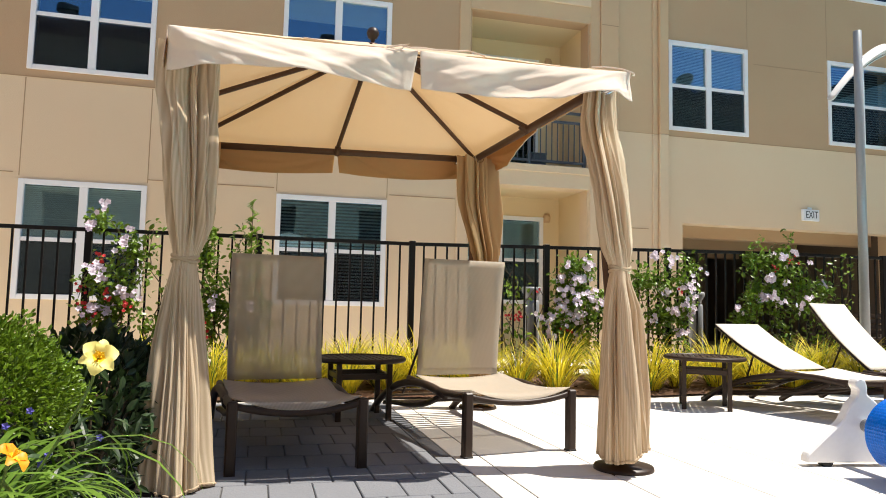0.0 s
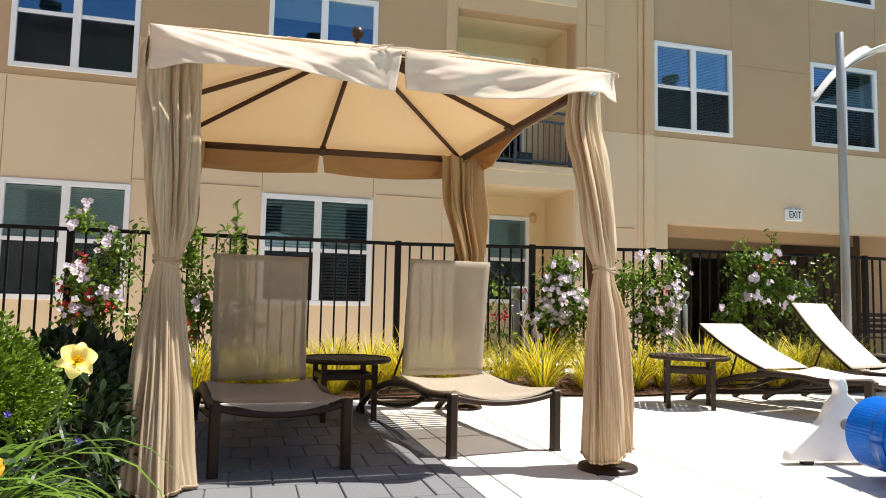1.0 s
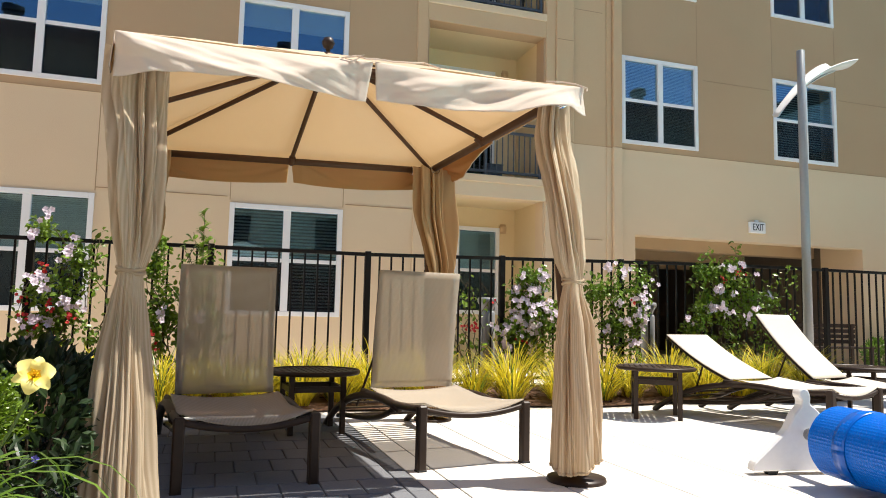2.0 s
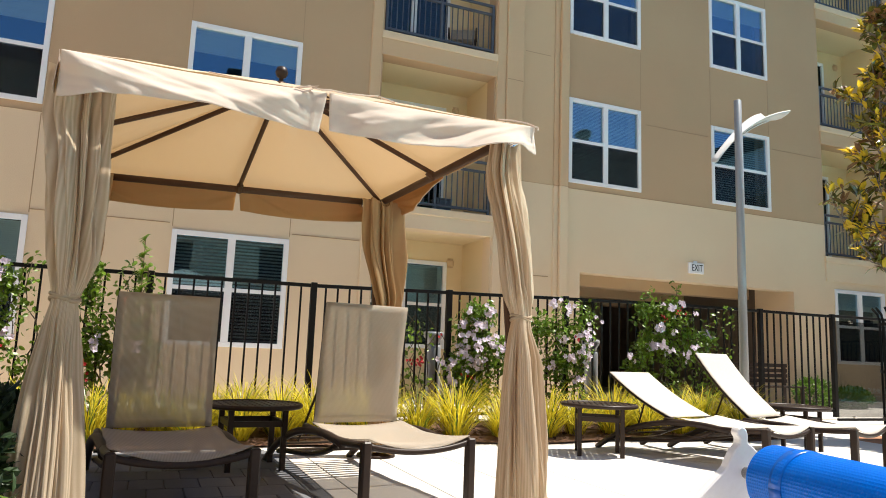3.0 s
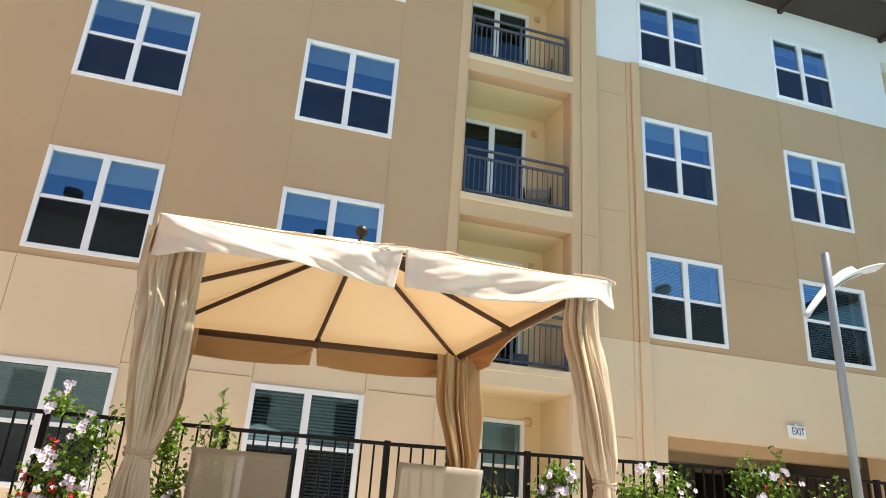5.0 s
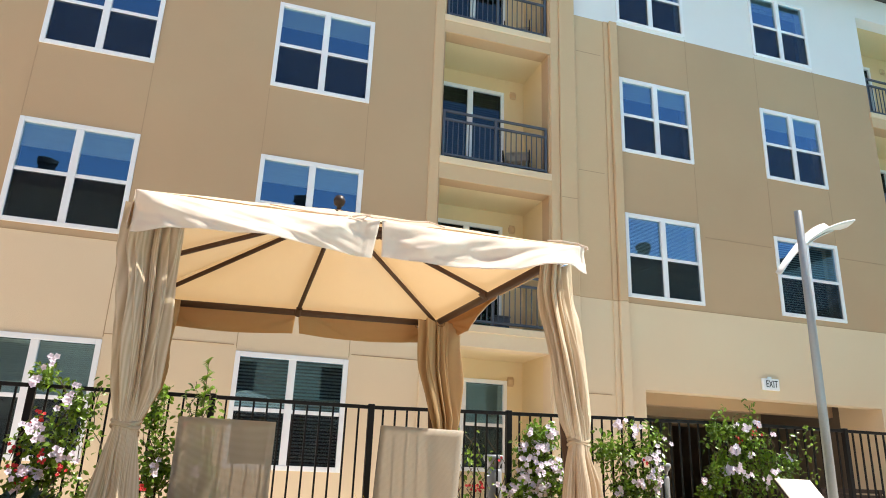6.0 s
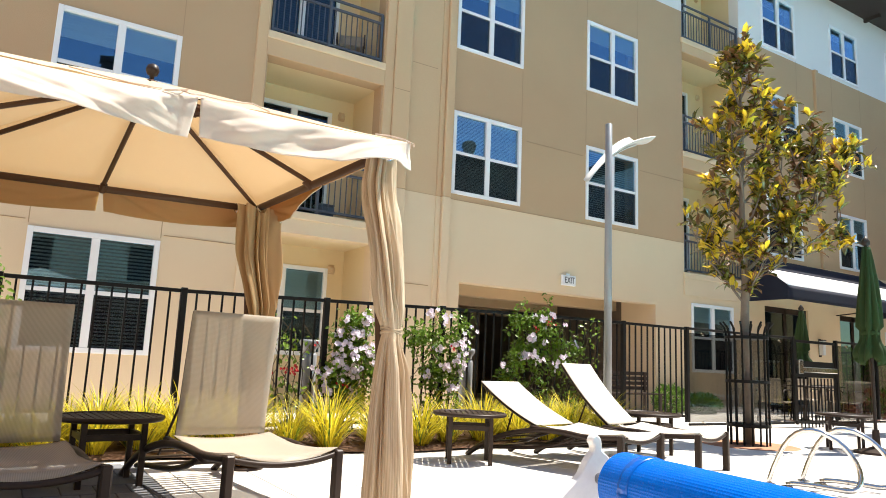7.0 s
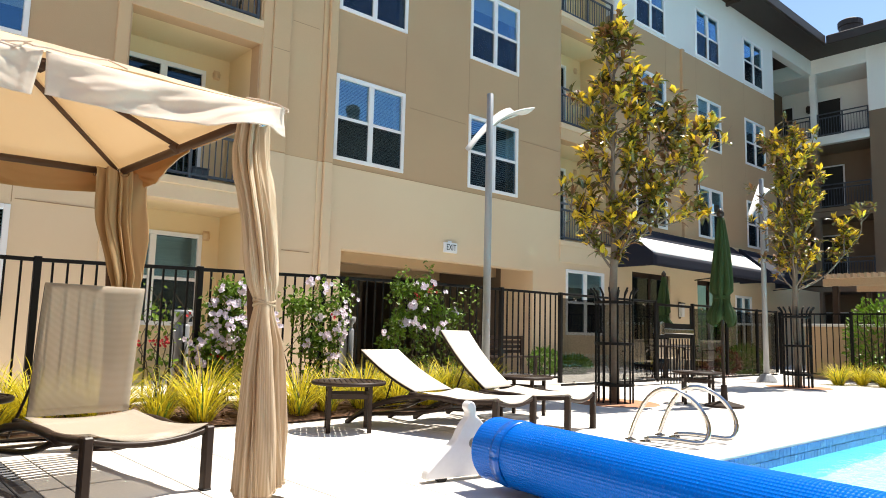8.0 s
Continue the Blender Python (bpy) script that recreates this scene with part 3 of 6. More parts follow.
# parking passage through the ground floor
garage = thing("parking_passage", Matrix(), "shadowed parking passage under the building", "passage", kind="structure")
part("jamb", B(12.91, YF + 0.3, 0, 13.1, YF + 1.06, 2.62), STUCCO_CREAM, garage)
part("jamb", B(7.2, YF + 0.3, 0, 7.45, YF + 1.06, 2.62), STUCCO_CREAM, garage)
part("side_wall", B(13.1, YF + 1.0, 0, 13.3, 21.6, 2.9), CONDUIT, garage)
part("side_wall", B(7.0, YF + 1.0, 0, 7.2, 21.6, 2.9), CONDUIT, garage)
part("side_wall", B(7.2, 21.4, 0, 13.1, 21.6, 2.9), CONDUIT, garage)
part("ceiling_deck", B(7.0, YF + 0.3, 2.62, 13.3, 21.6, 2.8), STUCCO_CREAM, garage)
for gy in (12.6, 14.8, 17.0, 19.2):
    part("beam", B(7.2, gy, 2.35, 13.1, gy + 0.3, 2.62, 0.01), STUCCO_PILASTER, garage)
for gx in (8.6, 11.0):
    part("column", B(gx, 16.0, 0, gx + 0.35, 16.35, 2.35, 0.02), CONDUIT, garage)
# rooms behind the two shop openings
for x0, x1 in ((17.1, 19.1), (20.7, 22.3)):
    dr = thing("glazed_door", pose(x0, YF + 0.06, 0), "dark framed glass double door under the awning", "door", "terrace doors", "structure")
    w = x1 - x0
    bm = bmesh.new()
    for q in ((0, 0, 0.08, 2.75), (w - 0.08, 0, w, 2.75), (w / 2 - 0.06, 0, w / 2 + 0.06, 2.75), (0.08, 2.6, w - 0.08, 2.75), (0.08, 0, w - 0.08, 0.18)):
        box(bm, q[0], 0, q[1], q[2], 0.06, q[3], 0.004)
    part("door_frame", bm, BRONZE, dr)
    part("pane", B(0.08, 0.03, 0.18, w / 2 - 0.06, 0.036, 2.6), DOOR_GLASS, dr)
    part("pane", B(w / 2 + 0.06, 0.03, 0.18, w - 0.08, 0.036, 2.6), DOOR_GLASS, dr)
    part("room_backing", B(-0.2, 1.2, 0, w + 0.2, 1.25, 2.9), ROOM, dr)
    # near-black boards added over the lit ground and overhead, for the room's shade
    part("added_dark_floor", B(-0.2, 0.25, 0.0, w + 0.2, 1.199, 0.006), ROOM, dr)
    part("added_dark_ceiling", B(-0.2, 0.25, 2.76, w + 0.2, 1.199, 2.9), ROOM, dr)

# wing that closes the court, with its corner balconies
wing = thing("building_wing", Matrix(), "shaded wing of the apartment building with corner balconies", "building", kind="structure")
WY = 9.12
part("wall", B(XW, -14, 0, XW + 0.3, WY, 10.05), STUCCO_TAN_SHADED, wing)
part("wall", B(XW, -14, 10.052, XW + 0.3, WY, EAVE_Z), STUCCO_WHITE, wing)
YB = 13.2
part("return_wall", B(26.5, YF + 0.3, 2.6, 26.72, YB, EAVE_Z), STUCCO_TAN_SHADED, wing)
part("back_wall", B(26.5, YB, 0, XW + 2.0, YB + 0.2, EAVE_Z), STUCCO_TAN_SHADED, wing)
for z, zt in ((0, 2.9), (3.3, 5.95), (6.33, 9.0), (9.33, 12.06)):
    mat = STUCCO_TAN_SHADED if z < 9 else STUCCO_WHITE
    part("recess_wall", B(XW + 1.9, WY - 0.2, z, XW + 2.0, YB, zt + 0.1), mat, wing)
    part("recess_wall", B(XW + 0.3, WY - 0.2, z, XW + 1.9, WY, zt + 0.1), mat, wing)
    part("soffit", B(XW + 0.25, WY, zt, XW + 1.9, YB, zt + 0.12), STUCCO_WHITE if z > 9 else STUCCO_TAN_SHADED, wing)
    part("edge_beam", B(XW - 0.02, WY, zt, XW + 0.249, YB, EAVE_Z if z > 9 else zt + 0.22), STUCCO_WHITE if z > 6 else STUCCO_TAN_SHADED, wing)
    part("column", B(XW + 0.0, 11.08, z, XW + 0.24, 11.3, zt), mat, wing)
    if z:
        part("slab", B(XW - 0.03, WY, z - 0.14, XW + 1.9, YB, z), STUCCO_WHITE if z > 9 else STUCCO_TAN_SHADED, wing)
    for y0, y1 in ((10.75, 11.65), (12.75, 13.15)):
        bd = part("balcony_door", B(XW + 1.86, y0, z + 0.03, XW + 1.899, y1, z + 2.1), ROOM, wing, "dark glazed door")
        part("door_trim", B(XW + 1.85, y0 - 0.06, z + 0.03, XW + 1.897, y0 - 0.002, z + 2.16), VINYL, bd)
        part("door_trim", B(XW + 1.85, y0 - 0.06, z + 2.102, XW + 1.897, y1, z + 2.16), VINYL, bd)
    bd = part("balcony_door", B(XW + 0.5, WY + 0.001, z + 0.03, XW + 1.75, WY + 0.04, z + 2.2), ROOM, wing, "dark glazed sliding door")
    part("door_trim", B(XW + 0.43, WY + 0.001, z + 0.03, XW + 0.498, WY + 0.05, z + 2.26), VINYL, bd)
    part("door_trim", B(XW + 1.1, WY + 0.041, z + 0.03, XW + 1.16, WY + 0.06, z + 2.2), VINYL, bd)
    if z:
        wl = thing("balcony_light", pose(XW + 1.9, 12.05, z + 1.7, 0, 0, 90), "small dark wall light on the corner balcony", "lamp", "balcony lights")
        part("housing", lathe(bmesh.new(), [(0.04, 0), (0.09, 0.02), (0.09, 0.24), (0.05, 0.3)], 12, (0, 0.1)), BRONZE, wl)
        part("back_plate", B(-0.06, 0.0, -0.02, 0.06, 0.03, 0.32, 0.008), BRONZE, wl)
part("roof", B(XW - 1.25, -14, EAVE_Z, 40, YF + 0.01, EAVE_Z + 0.1), EAVE_DARK, wing)
part("fascia", B(XW - 1.4, -14, EAVE_Z - 0.02, XW - 1.251, YF - 1.1, EAVE_Z + 0.36, 0.03), EAVE_DARK, wing, "dark brown fascia")
part("wall", B(39.7, -14, 0, 40, 11.2, EAVE_Z), STUCCO_TAN, wing)
vent = thing("roof_vent", pose(33.0, 10.42, EAVE_Z + 0.09), "dark round roof vent", "vent")
part("vent_body", lathe(bmesh.new(), [(0.56, 0), (0.56, 1.5), (0.62, 1.52), (0.62, 1.68)], 20), EAVE_DARK, vent)
part("vent_cap", lathe(bmesh.new(), [(0.46, 1.68), (0.46, 1.95), (0.5, 1.97), (0.5, 2.2), (0.36, 2.28)], 20), EAVE_DARK, vent)
for y0, y1 in ((WY + 0.02, 11.06), (11.32, YB - 0.02)):
    r = railing(y1 - y0, "dark steel railing of a corner balcony")
    r.matrix_basis = pose(XW + 0.06, y0, 3.3, 0, 0, 90)
    for z in (6.33, 9.33):
        copy_thing(r, pose(XW + 0.06, y0, z, 0, 0, 90))

# buildings that close the court behind the camera
far = thing("opposite_building", Matrix(), "tan stucco building across the court", "building", kind="structure")
bm = bmesh.new()
hs = [(x, x + 1.7, z, z + 1.7) for x in range(-20, 30, 5) for z in (0.9, 4.1, 7.1, 10.1)]
for a, b, c, d in pieced(-26, 34, 0, 13.5, hs):
    box(bm, a, -14.3, c, b, -14.0, d)
part("wall", bm, STUCCO_TAN, far)
part("roof", B(-27, -22, 13.5, 35, -13.2, 13.9), EAVE_DARK, far)
for cx in (-9.5, -2.0, 3.1, 12.6, 18.0, 24.5):
    part("roof_vent", lathe(bmesh.new(), [(0.4, 13.9), (0.4, 14.7), (0.5, 14.73), (0.5, 15.0), (0.3, 15.1)], 16, (cx, -14.2)), EAVE_DARK, far)
part("room_backing", B(-26, -15.0, 0, 34, -14.9, 13.5), ROOM, far)
part("wall", B(-26.3, -14, 0, -26, 30, 9.0), STUCCO_CREAM, far)

# ---------------- pool fence ----------------
fence = thing("pool_fence", Matrix(), "black steel picket fence behind the planting bed", "fence")
POSTS = [-8.06, -6.43, -4.8, -3.17, -1.54, 0.1, 1.745, 3.35, 4.95, 6.58, 8.22, 9.68]
YP = 7.75


def fence_top(x):
    return 1.55 if x < 1.745 else min(1.64, 1.55 + (x - 1.745) * 0.0185)


picket = finish("picket", B(-0.0095, -0.0095, 0.1, 0.0095, 0.0095, 1.5), FENCE_BLACK)
post_mesh = finish("post", B(-0.032, -0.032, 0.0, 0.032, 0.032, 1.53, 0.004), FENCE_BLACK)
for x in POSTS:
    shared("post", post_mesh, fence, pose(x, YP, fence_top(x) - 1.515))
for xa, xb in zip(POSTS, POSTS[1:]):
    za, zb = fence_top(xa), fence_top(xb)
    for dz, hh in ((0.0, 0.038), (-1.4, 0.036)):
        bm = bmesh.new()
        v = [bm.verts.new((x, YP + s * 0.02, z + dz - k)) for x, z in ((xa + 0.033, za), (xb - 0.033, zb)) for s in (-1, 1) for k in (0, hh)]
        for q in ((0, 1, 3, 2), (4, 6, 7, 5), (0, 4, 5, 1), (2, 3, 7, 6), (0, 2, 6, 4), (1, 5, 7, 3)):
            bm.faces.new([v[i] for i in q])
        bmesh.ops.recalc_face_normals(bm, faces=bm.faces[:])
        part("rail", bm, FENCE_BLACK, fence)
    n = round((xb - xa) / 0.135)
    for k in range(1, n):
        x = xa + (xb - xa) * k / n
        shared("picket", picket, fence, pose(x, YP, za + (zb - za) * k / n - 1.52))

# glazed fence past the gate post, its gate, and the picket run that turns towards the pool
gfence = thing("glass_fence", Matrix(), "black framed smoked glass pool fence panels", "fence")
for x in (12.65, 14.1, 15.6, 17.12, 18.2):
    shared("post", post_mesh, gfence, pose(x, YP, 0.13))
for xa, xb in ((9.72, 12.61), (14.14, 15.56), (15.64, 17.08), (17.16, 18.16)):
    part("rail", B(xa, YP - 0.02, 1.61, xb, YP + 0.02, 1.65, 0.004), FENCE_BLACK, gfence)
    part("rail", B(xa, YP - 0.02, 0.07, xb, YP + 0.02, 0.11, 0.004), FENCE_BLACK, gfence)
    g = part("glass_panel", B(xa, YP - 0.004, 0.12, xb, YP + 0.004, 1.56), CLEAR_GLASS, gfence)
    g.visible_shadow = False
    n = max(2, round((xb - xa) / 0.7))
    for k in range(n):
        for z in (0.11, 1.55):
            part("clip", B(xa + (k + 0.5) * (xb - xa) / n - 0.025, YP - 0.02, z - 0.02, xa + (k + 0.5) * (xb - xa) / n + 0.025, YP + 0.02, z + 0.03, 0.004), STEEL, gfence)
gate = thing("pool_gate", pose(12.69, YP, 0.06), "black steel pool gate with a steel push bar", "gate")
part("gate_frame", B(0, -0.02, 0, 0.05, 0.02, 1.55), FENCE_BLACK, gate)
part("gate_frame", B(1.32, -0.02, 0, 1.37, 0.02, 1.55), FENCE_BLACK, gate)
part("gate_frame", B(0.05, -0.02, 1.5, 1.32, 0.02, 1.55), FENCE_BLACK, gate)
part("gate_frame", B(0.05, -0.02, 0.02, 1.32, 0.02, 0.07), FENCE_BLACK, gate)
part("kick_plate", B(0.05, -0.012, 0.86, 1.32, 0.012, 1.16), FENCE_BLACK, gate)
part("push_bar", B(0.03, -0.09, 0.95, 1.3, -0.03, 1.05, 0.012), STEEL, gate, "brushed steel push bar")
part("lock_case", B(0.0, -0.1, 0.92, 0.14, -0.021, 1.18, 0.012), STEEL, gate)
for k in range(1, 11):
    shared("picket", picket, gate, pose(0.05 + k * 0.1155, 0, -0.65))
run = thing("side_fence", Matrix(), "black steel picket fence turning towards the pool", "fence")
for k in range(0, 6):
    shared("post", post_mesh, run, pose(18.2, YP - 0.1 - k * 1.62, 0.1))
for k in range(5):
    for z in (1.56, 0.14):
        part("rail", B(18.18, YP - 0.13 - (k + 1) * 1.62 + 0.06, z, 18.22, YP - 0.13 - k * 1.62, z + 0.04), FENCE_BLACK, run)
    for j in range(1, 12):
        shared("picket", picket, run, pose(18.2, YP - 0.1 - k * 1.62 - j * 0.135, 0.09))


# ---------------- cabana ----------------
CORNERS = [Vector(p) for p in ((-0.255, 3.56, 2.065), (1.945, 3.56, 2.095), (1.85, 5.8, 2.1), (-0.48, 5.85, 2.065))]
FEET = [(-0.235, 3.56), (2.04, 3.6), (1.93, 5.83), (-0.48, 5.86)]
APEX = Vector((0.79, 4.715, 2.6))
cabana = thing("cabana", Matrix(), "beige canvas cabana on a dark bronze frame", "cabana")
for c, (fx, fy) in zip(CORNERS, FEET):
    part("post", T([(fx, fy, 0.0), c + Vector((-0.05 if c.x > 0.8 else 0.03, 0.115 if c.y < 4 else -0.02, 0))], 0.03, 10), CABANA_BROWN, cabana)
    part("base_disc", lathe(bmesh.new(), [(0.155, 0.0), (0.16, 0.012), (0.155, 0.028), (0.05, 0.034), (0.04, 0.06)], 28, (fx, fy)), BRONZE, cabana, "round dark steel base", True)
for k in range(4):
    ca, cb = CORNERS[k], CORNERS[(k + 1) % 4]
    part("beam", T([ca, cb], 0.027, 10), CABANA_BROWN, cabana, smooth=True)
    top = APEX - Vector((0, 0, 0.03))
    part("rib", T([ca + Vector((0, 0, 0.01)), top], 0.017, 8), CABANA_BROWN, cabana)
    part("rib", T([(ca + cb) / 2 + Vector((0, 0, 0.01)), top], 0.017, 8), CABANA_BROWN, cabana)
    part("rib_bracket", T([(ca + cb) / 2 - Vector((0, 0, 0.02)), (ca + cb) / 2 + (top - (ca + cb) / 2) * 0.05], 0.026, 8), CABANA_BROWN, cabana)
AX, AY, AZ = APEX
part("hub", lathe(bmesh.new(), [(0.05, AZ - 0.07), (0.06, AZ - 0.05), (0.06, AZ - 0.02), (0.02, AZ)], 14, (AX, AY)), CABANA_BROWN, cabana)
part("finial", lathe(bmesh.new(), [(0.014, AZ - 0.01), (0.014, AZ + 0.025), (0.03, AZ + 0.034), (0.041, AZ + 0.06), (0.041, AZ + 0.072), (0.03, AZ + 0.098), (0.01, AZ + 0.108)], 18, (AX, AY)), BRONZE, cabana, "dark ball finial", True)
OUT = 0.07
ring = [c + Vector((OUT if c.x > 0.8 else -OUT, OUT if c.y > 4.7 else -OUT, 0.035)) for c in CORNERS]


def ramp(x, keys):
    """A line through (x, y) keys."""
    for (xa, ya), (xb, yb) in zip(keys, keys[1:]):
        if x <= xb:
            return ya + (yb - ya) * max(0.0, (x - xa) / (xb - xa))
    return keys[-1][1]


def step(x, w):
    return 1 / (1 + math.exp(-max(-30.0, min(30.0, x / w))))


HEM = {0: [(0, 0.205), (0.22, 0.185), (0.45, 0.185), (0.7, 0.195), (1, 0.21)], 1: [(0, 0.195), (0.28, 0.22), (0.6, 0.21), (0.78, 0.17), (0.86, 0.16), (1, 0.165)]}
SWAG = {0: [(0, 0.0), (0.1, 0.3), (0.25, 0.78), (0.4, 0.86), (0.6, 0.84), (0.78, 0.5), (0.92, 0.15), (1, 0.0)], 1: [(0, 1.25), (0.2, 1.05), (0.35, 0.92), (0.5, 0.75), (0.65, 0.52), (0.8, 0.15), (0.92, 0.0), (1, 0.0)]}
for k in range(4):
    va, vb = ring[k], ring[(k + 1) % 4]
    rows = []
    for i in range(15):
        t = i / 14
        row = []
        for j in range(37):
            u = j / 36
            e = va.lerp(vb, u)
            sag = -0.035 * math.sin(math.pi * t) * abs(math.sin(2 * math.pi * u)) + 0.007 * noise.noise(Vector((e.x * 5, e.y * 5, t * 4))) + 0.006 * noise.noise(Vector((e.x * 2 + e.y * 9, e.y * 2 - e.x * 9, t * 2))) * (1 - t)
            p = e.lerp(APEX, t)
            row.append((p.x, p.y, p.z + sag))
        rows.append(row)
    part("roof_panel", sheet(rows), CANVAS, cabana, "sunlit beige canvas roof")
    # two hanging flaps a side, open in the middle
    along = (vb - va).normalized()
    nrm = Vector((along.y, -along.x, 0)).normalized()
    for h in (0, 1):
        NI, NJ = 30, 96
        rows = [[None] * (NJ + 1) for _ in range(NI + 1)]
        for j in range(NJ + 1):
            q = j / NJ
            u = q * 0.498 if h == 0 else 0.502 + q * 0.498
            mid = q if h == 0 else 1 - q
            drop = ramp(q, HEM[h]) + 0.006 * noise.noise(Vector((q * 9, k * 3.1, h)))
            if k == 1:
                drop *= 0.15 if h == 0 else 1 - 0.8 * mid
            if k == 2:
                drop = 0.16 + 0.03 * math.sin(math.pi * q) + 0.02 * mid
            off = 0.006
            for i in range(NI + 1):
                v = i / NI
                c = ramp(q, SWAG[h]) + 0.08 * noise.noise(Vector((q * 5, k * 7.0, h * 3.0)))
                lit = max(step(0.17 - v, 0.04), step(c - v, 0.05) if h == 0 else step(v - c, 0.06))
                # ridges that fan out from the corners and hang between them
                fan = 0.0
                for m, wd, amp in ((0.75, 0.05, 0.9), (1.9, 0.07, 0.9), (3.4, 0.1, 0.8), (6.0, 0.16, 0.6)):
                    d = v - m * (q if h == 0 else 1 - q) * 1.15 - 0.04 * noise.noise(Vector((q * 8, m, k)))
                    fan += amp * (math.exp(-((d + wd) / wd) ** 2) - math.exp(-((d - wd) / wd) ** 2)) * math.exp(-(3.0 * mid if h == 0 else 2.2 * mid))
                hang = 0.0
                for lo, wd, amp in ((0.5, 0.08, 0.5), (0.8, 0.09, 0.8), (1.0, 0.07, 0.7)):
                    d = v - lo * math.sin(math.pi * min(1.0, 0.1 + q * 0.95)) - 0.06 * noise.noise(Vector((q * 3, lo * 9, k + 5.0 * h)))
                    hang += amp * (math.exp(-((d + wd) / wd) ** 2) - math.exp(-((d - wd) / wd) ** 2)) * (0.3 + 0.7 * abs(math.sin(3.1 * q + lo * 7 + k)))
                slope = 0.75 * lit - 0.06 + 0.55 * fan + 0.42 * hang * (1 if 0.05 < q < 0.95 else 0.4) + 0.14 * noise.noise(Vector((q * 5, v * 2.5, k + 9.0 * h)))
                # slanting creases of the loose cloth
                d = v - (1.6 * q if h == 0 else 1.3 - 1.5 * q)
                crease = noise.noise(Vector((d * 4.5, q * 2.2, k * 3.7 + h))) + 0.6 * noise.noise(Vector((d * 10.0, q * 4.0, k * 1.9 + h)))
                slope += 0.95 * crease * min(1.0, 4 * v)
                if k == 1 and h == 0:
                    slope *= 0.3
                if k == 3:
                    slope *= 0.12
                if k == 0:
                    slope *= 0.4 + 0.6 * min(1.0, 9 * (q if h == 0 else 1 - q))
                slope *= 0.3 + 0.7 * min(1.0, (1 - mid) * 9) if k != 2 else 1.0
                if k == 2:
                    slope = 0.5 + 0.6 * hang + 0.3 * fan
                if i:
                    off += slope * drop / NI
                e = va.lerp(vb, u + (0.014 if h == 0 else -0.004) * mid ** 5 * (-v))
                z = e.z - drop * v - 0.012 * math.sin(math.pi * q) * (1 - v)
                rows[i][j] = (e.x + nrm.x * off, e.y + nrm.y * off, z)
        part("valance", sheet(rows, 0.002), VALANCE, cabana, "creased beige canvas valance")
        # added inner sheet; its colour carries the amber shade inside the cabana
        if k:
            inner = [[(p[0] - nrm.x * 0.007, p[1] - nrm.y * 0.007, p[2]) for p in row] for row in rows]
            part("shaded_face", sheet(inner), VALANCE_SHADED, cabana, "inner face of the valance, toned for the amber shade inside")
        hem = [Vector(p) + Vector((0, 0, 0.004)) for p in rows[-1]]
        part("hem", T(hem[::2], 0.004, 5), VALANCE, cabana)
# loose cords on the roof edge, and small tabs at the corners
CF = CORNERS[0].y
for pts in ([(0.70, CF - 0.075, 2.115), (0.75, CF - 0.085, 2.13), (0.8, CF - 0.09, 2.12), (0.86, CF - 0.08, 2.13), (0.95, CF - 0.06, 2.135), (1.06, CF - 0.03, 2.155), (1.12, CF - 0.01, 2.17), (1.2, CF - 0.05, 2.135)],
            [(0.68, CF - 0.085, 2.11), (0.74, CF - 0.1, 2.12), (0.79, CF - 0.095, 2.135), (0.75, CF - 0.1, 2.105), (0.72, CF - 0.1, 2.09)],
            [(1.8, CF - 0.05, 2.145), (1.88, CF - 0.06, 2.15), (1.97, CF - 0.07, 2.145), (2.03, CF - 0.085, 2.125), (2.025, CF - 0.095, 2.105)],
            [(0.3, CF + 0.35, CORNERS[0].z + 0.21), (0.42, CF + 0.27, CORNERS[0].z + 0.175), (0.56, CF + 0.2, CORNERS[0].z + 0.145), (0.66, CF + 0.2, CORNERS[0].z + 0.15), (0.72, CF + 0.24, CORNERS[0].z + 0.17)]):
    part("cord", T(pts, 0.0045, 6), VALANCE, cabana, "loose canvas tie cord")


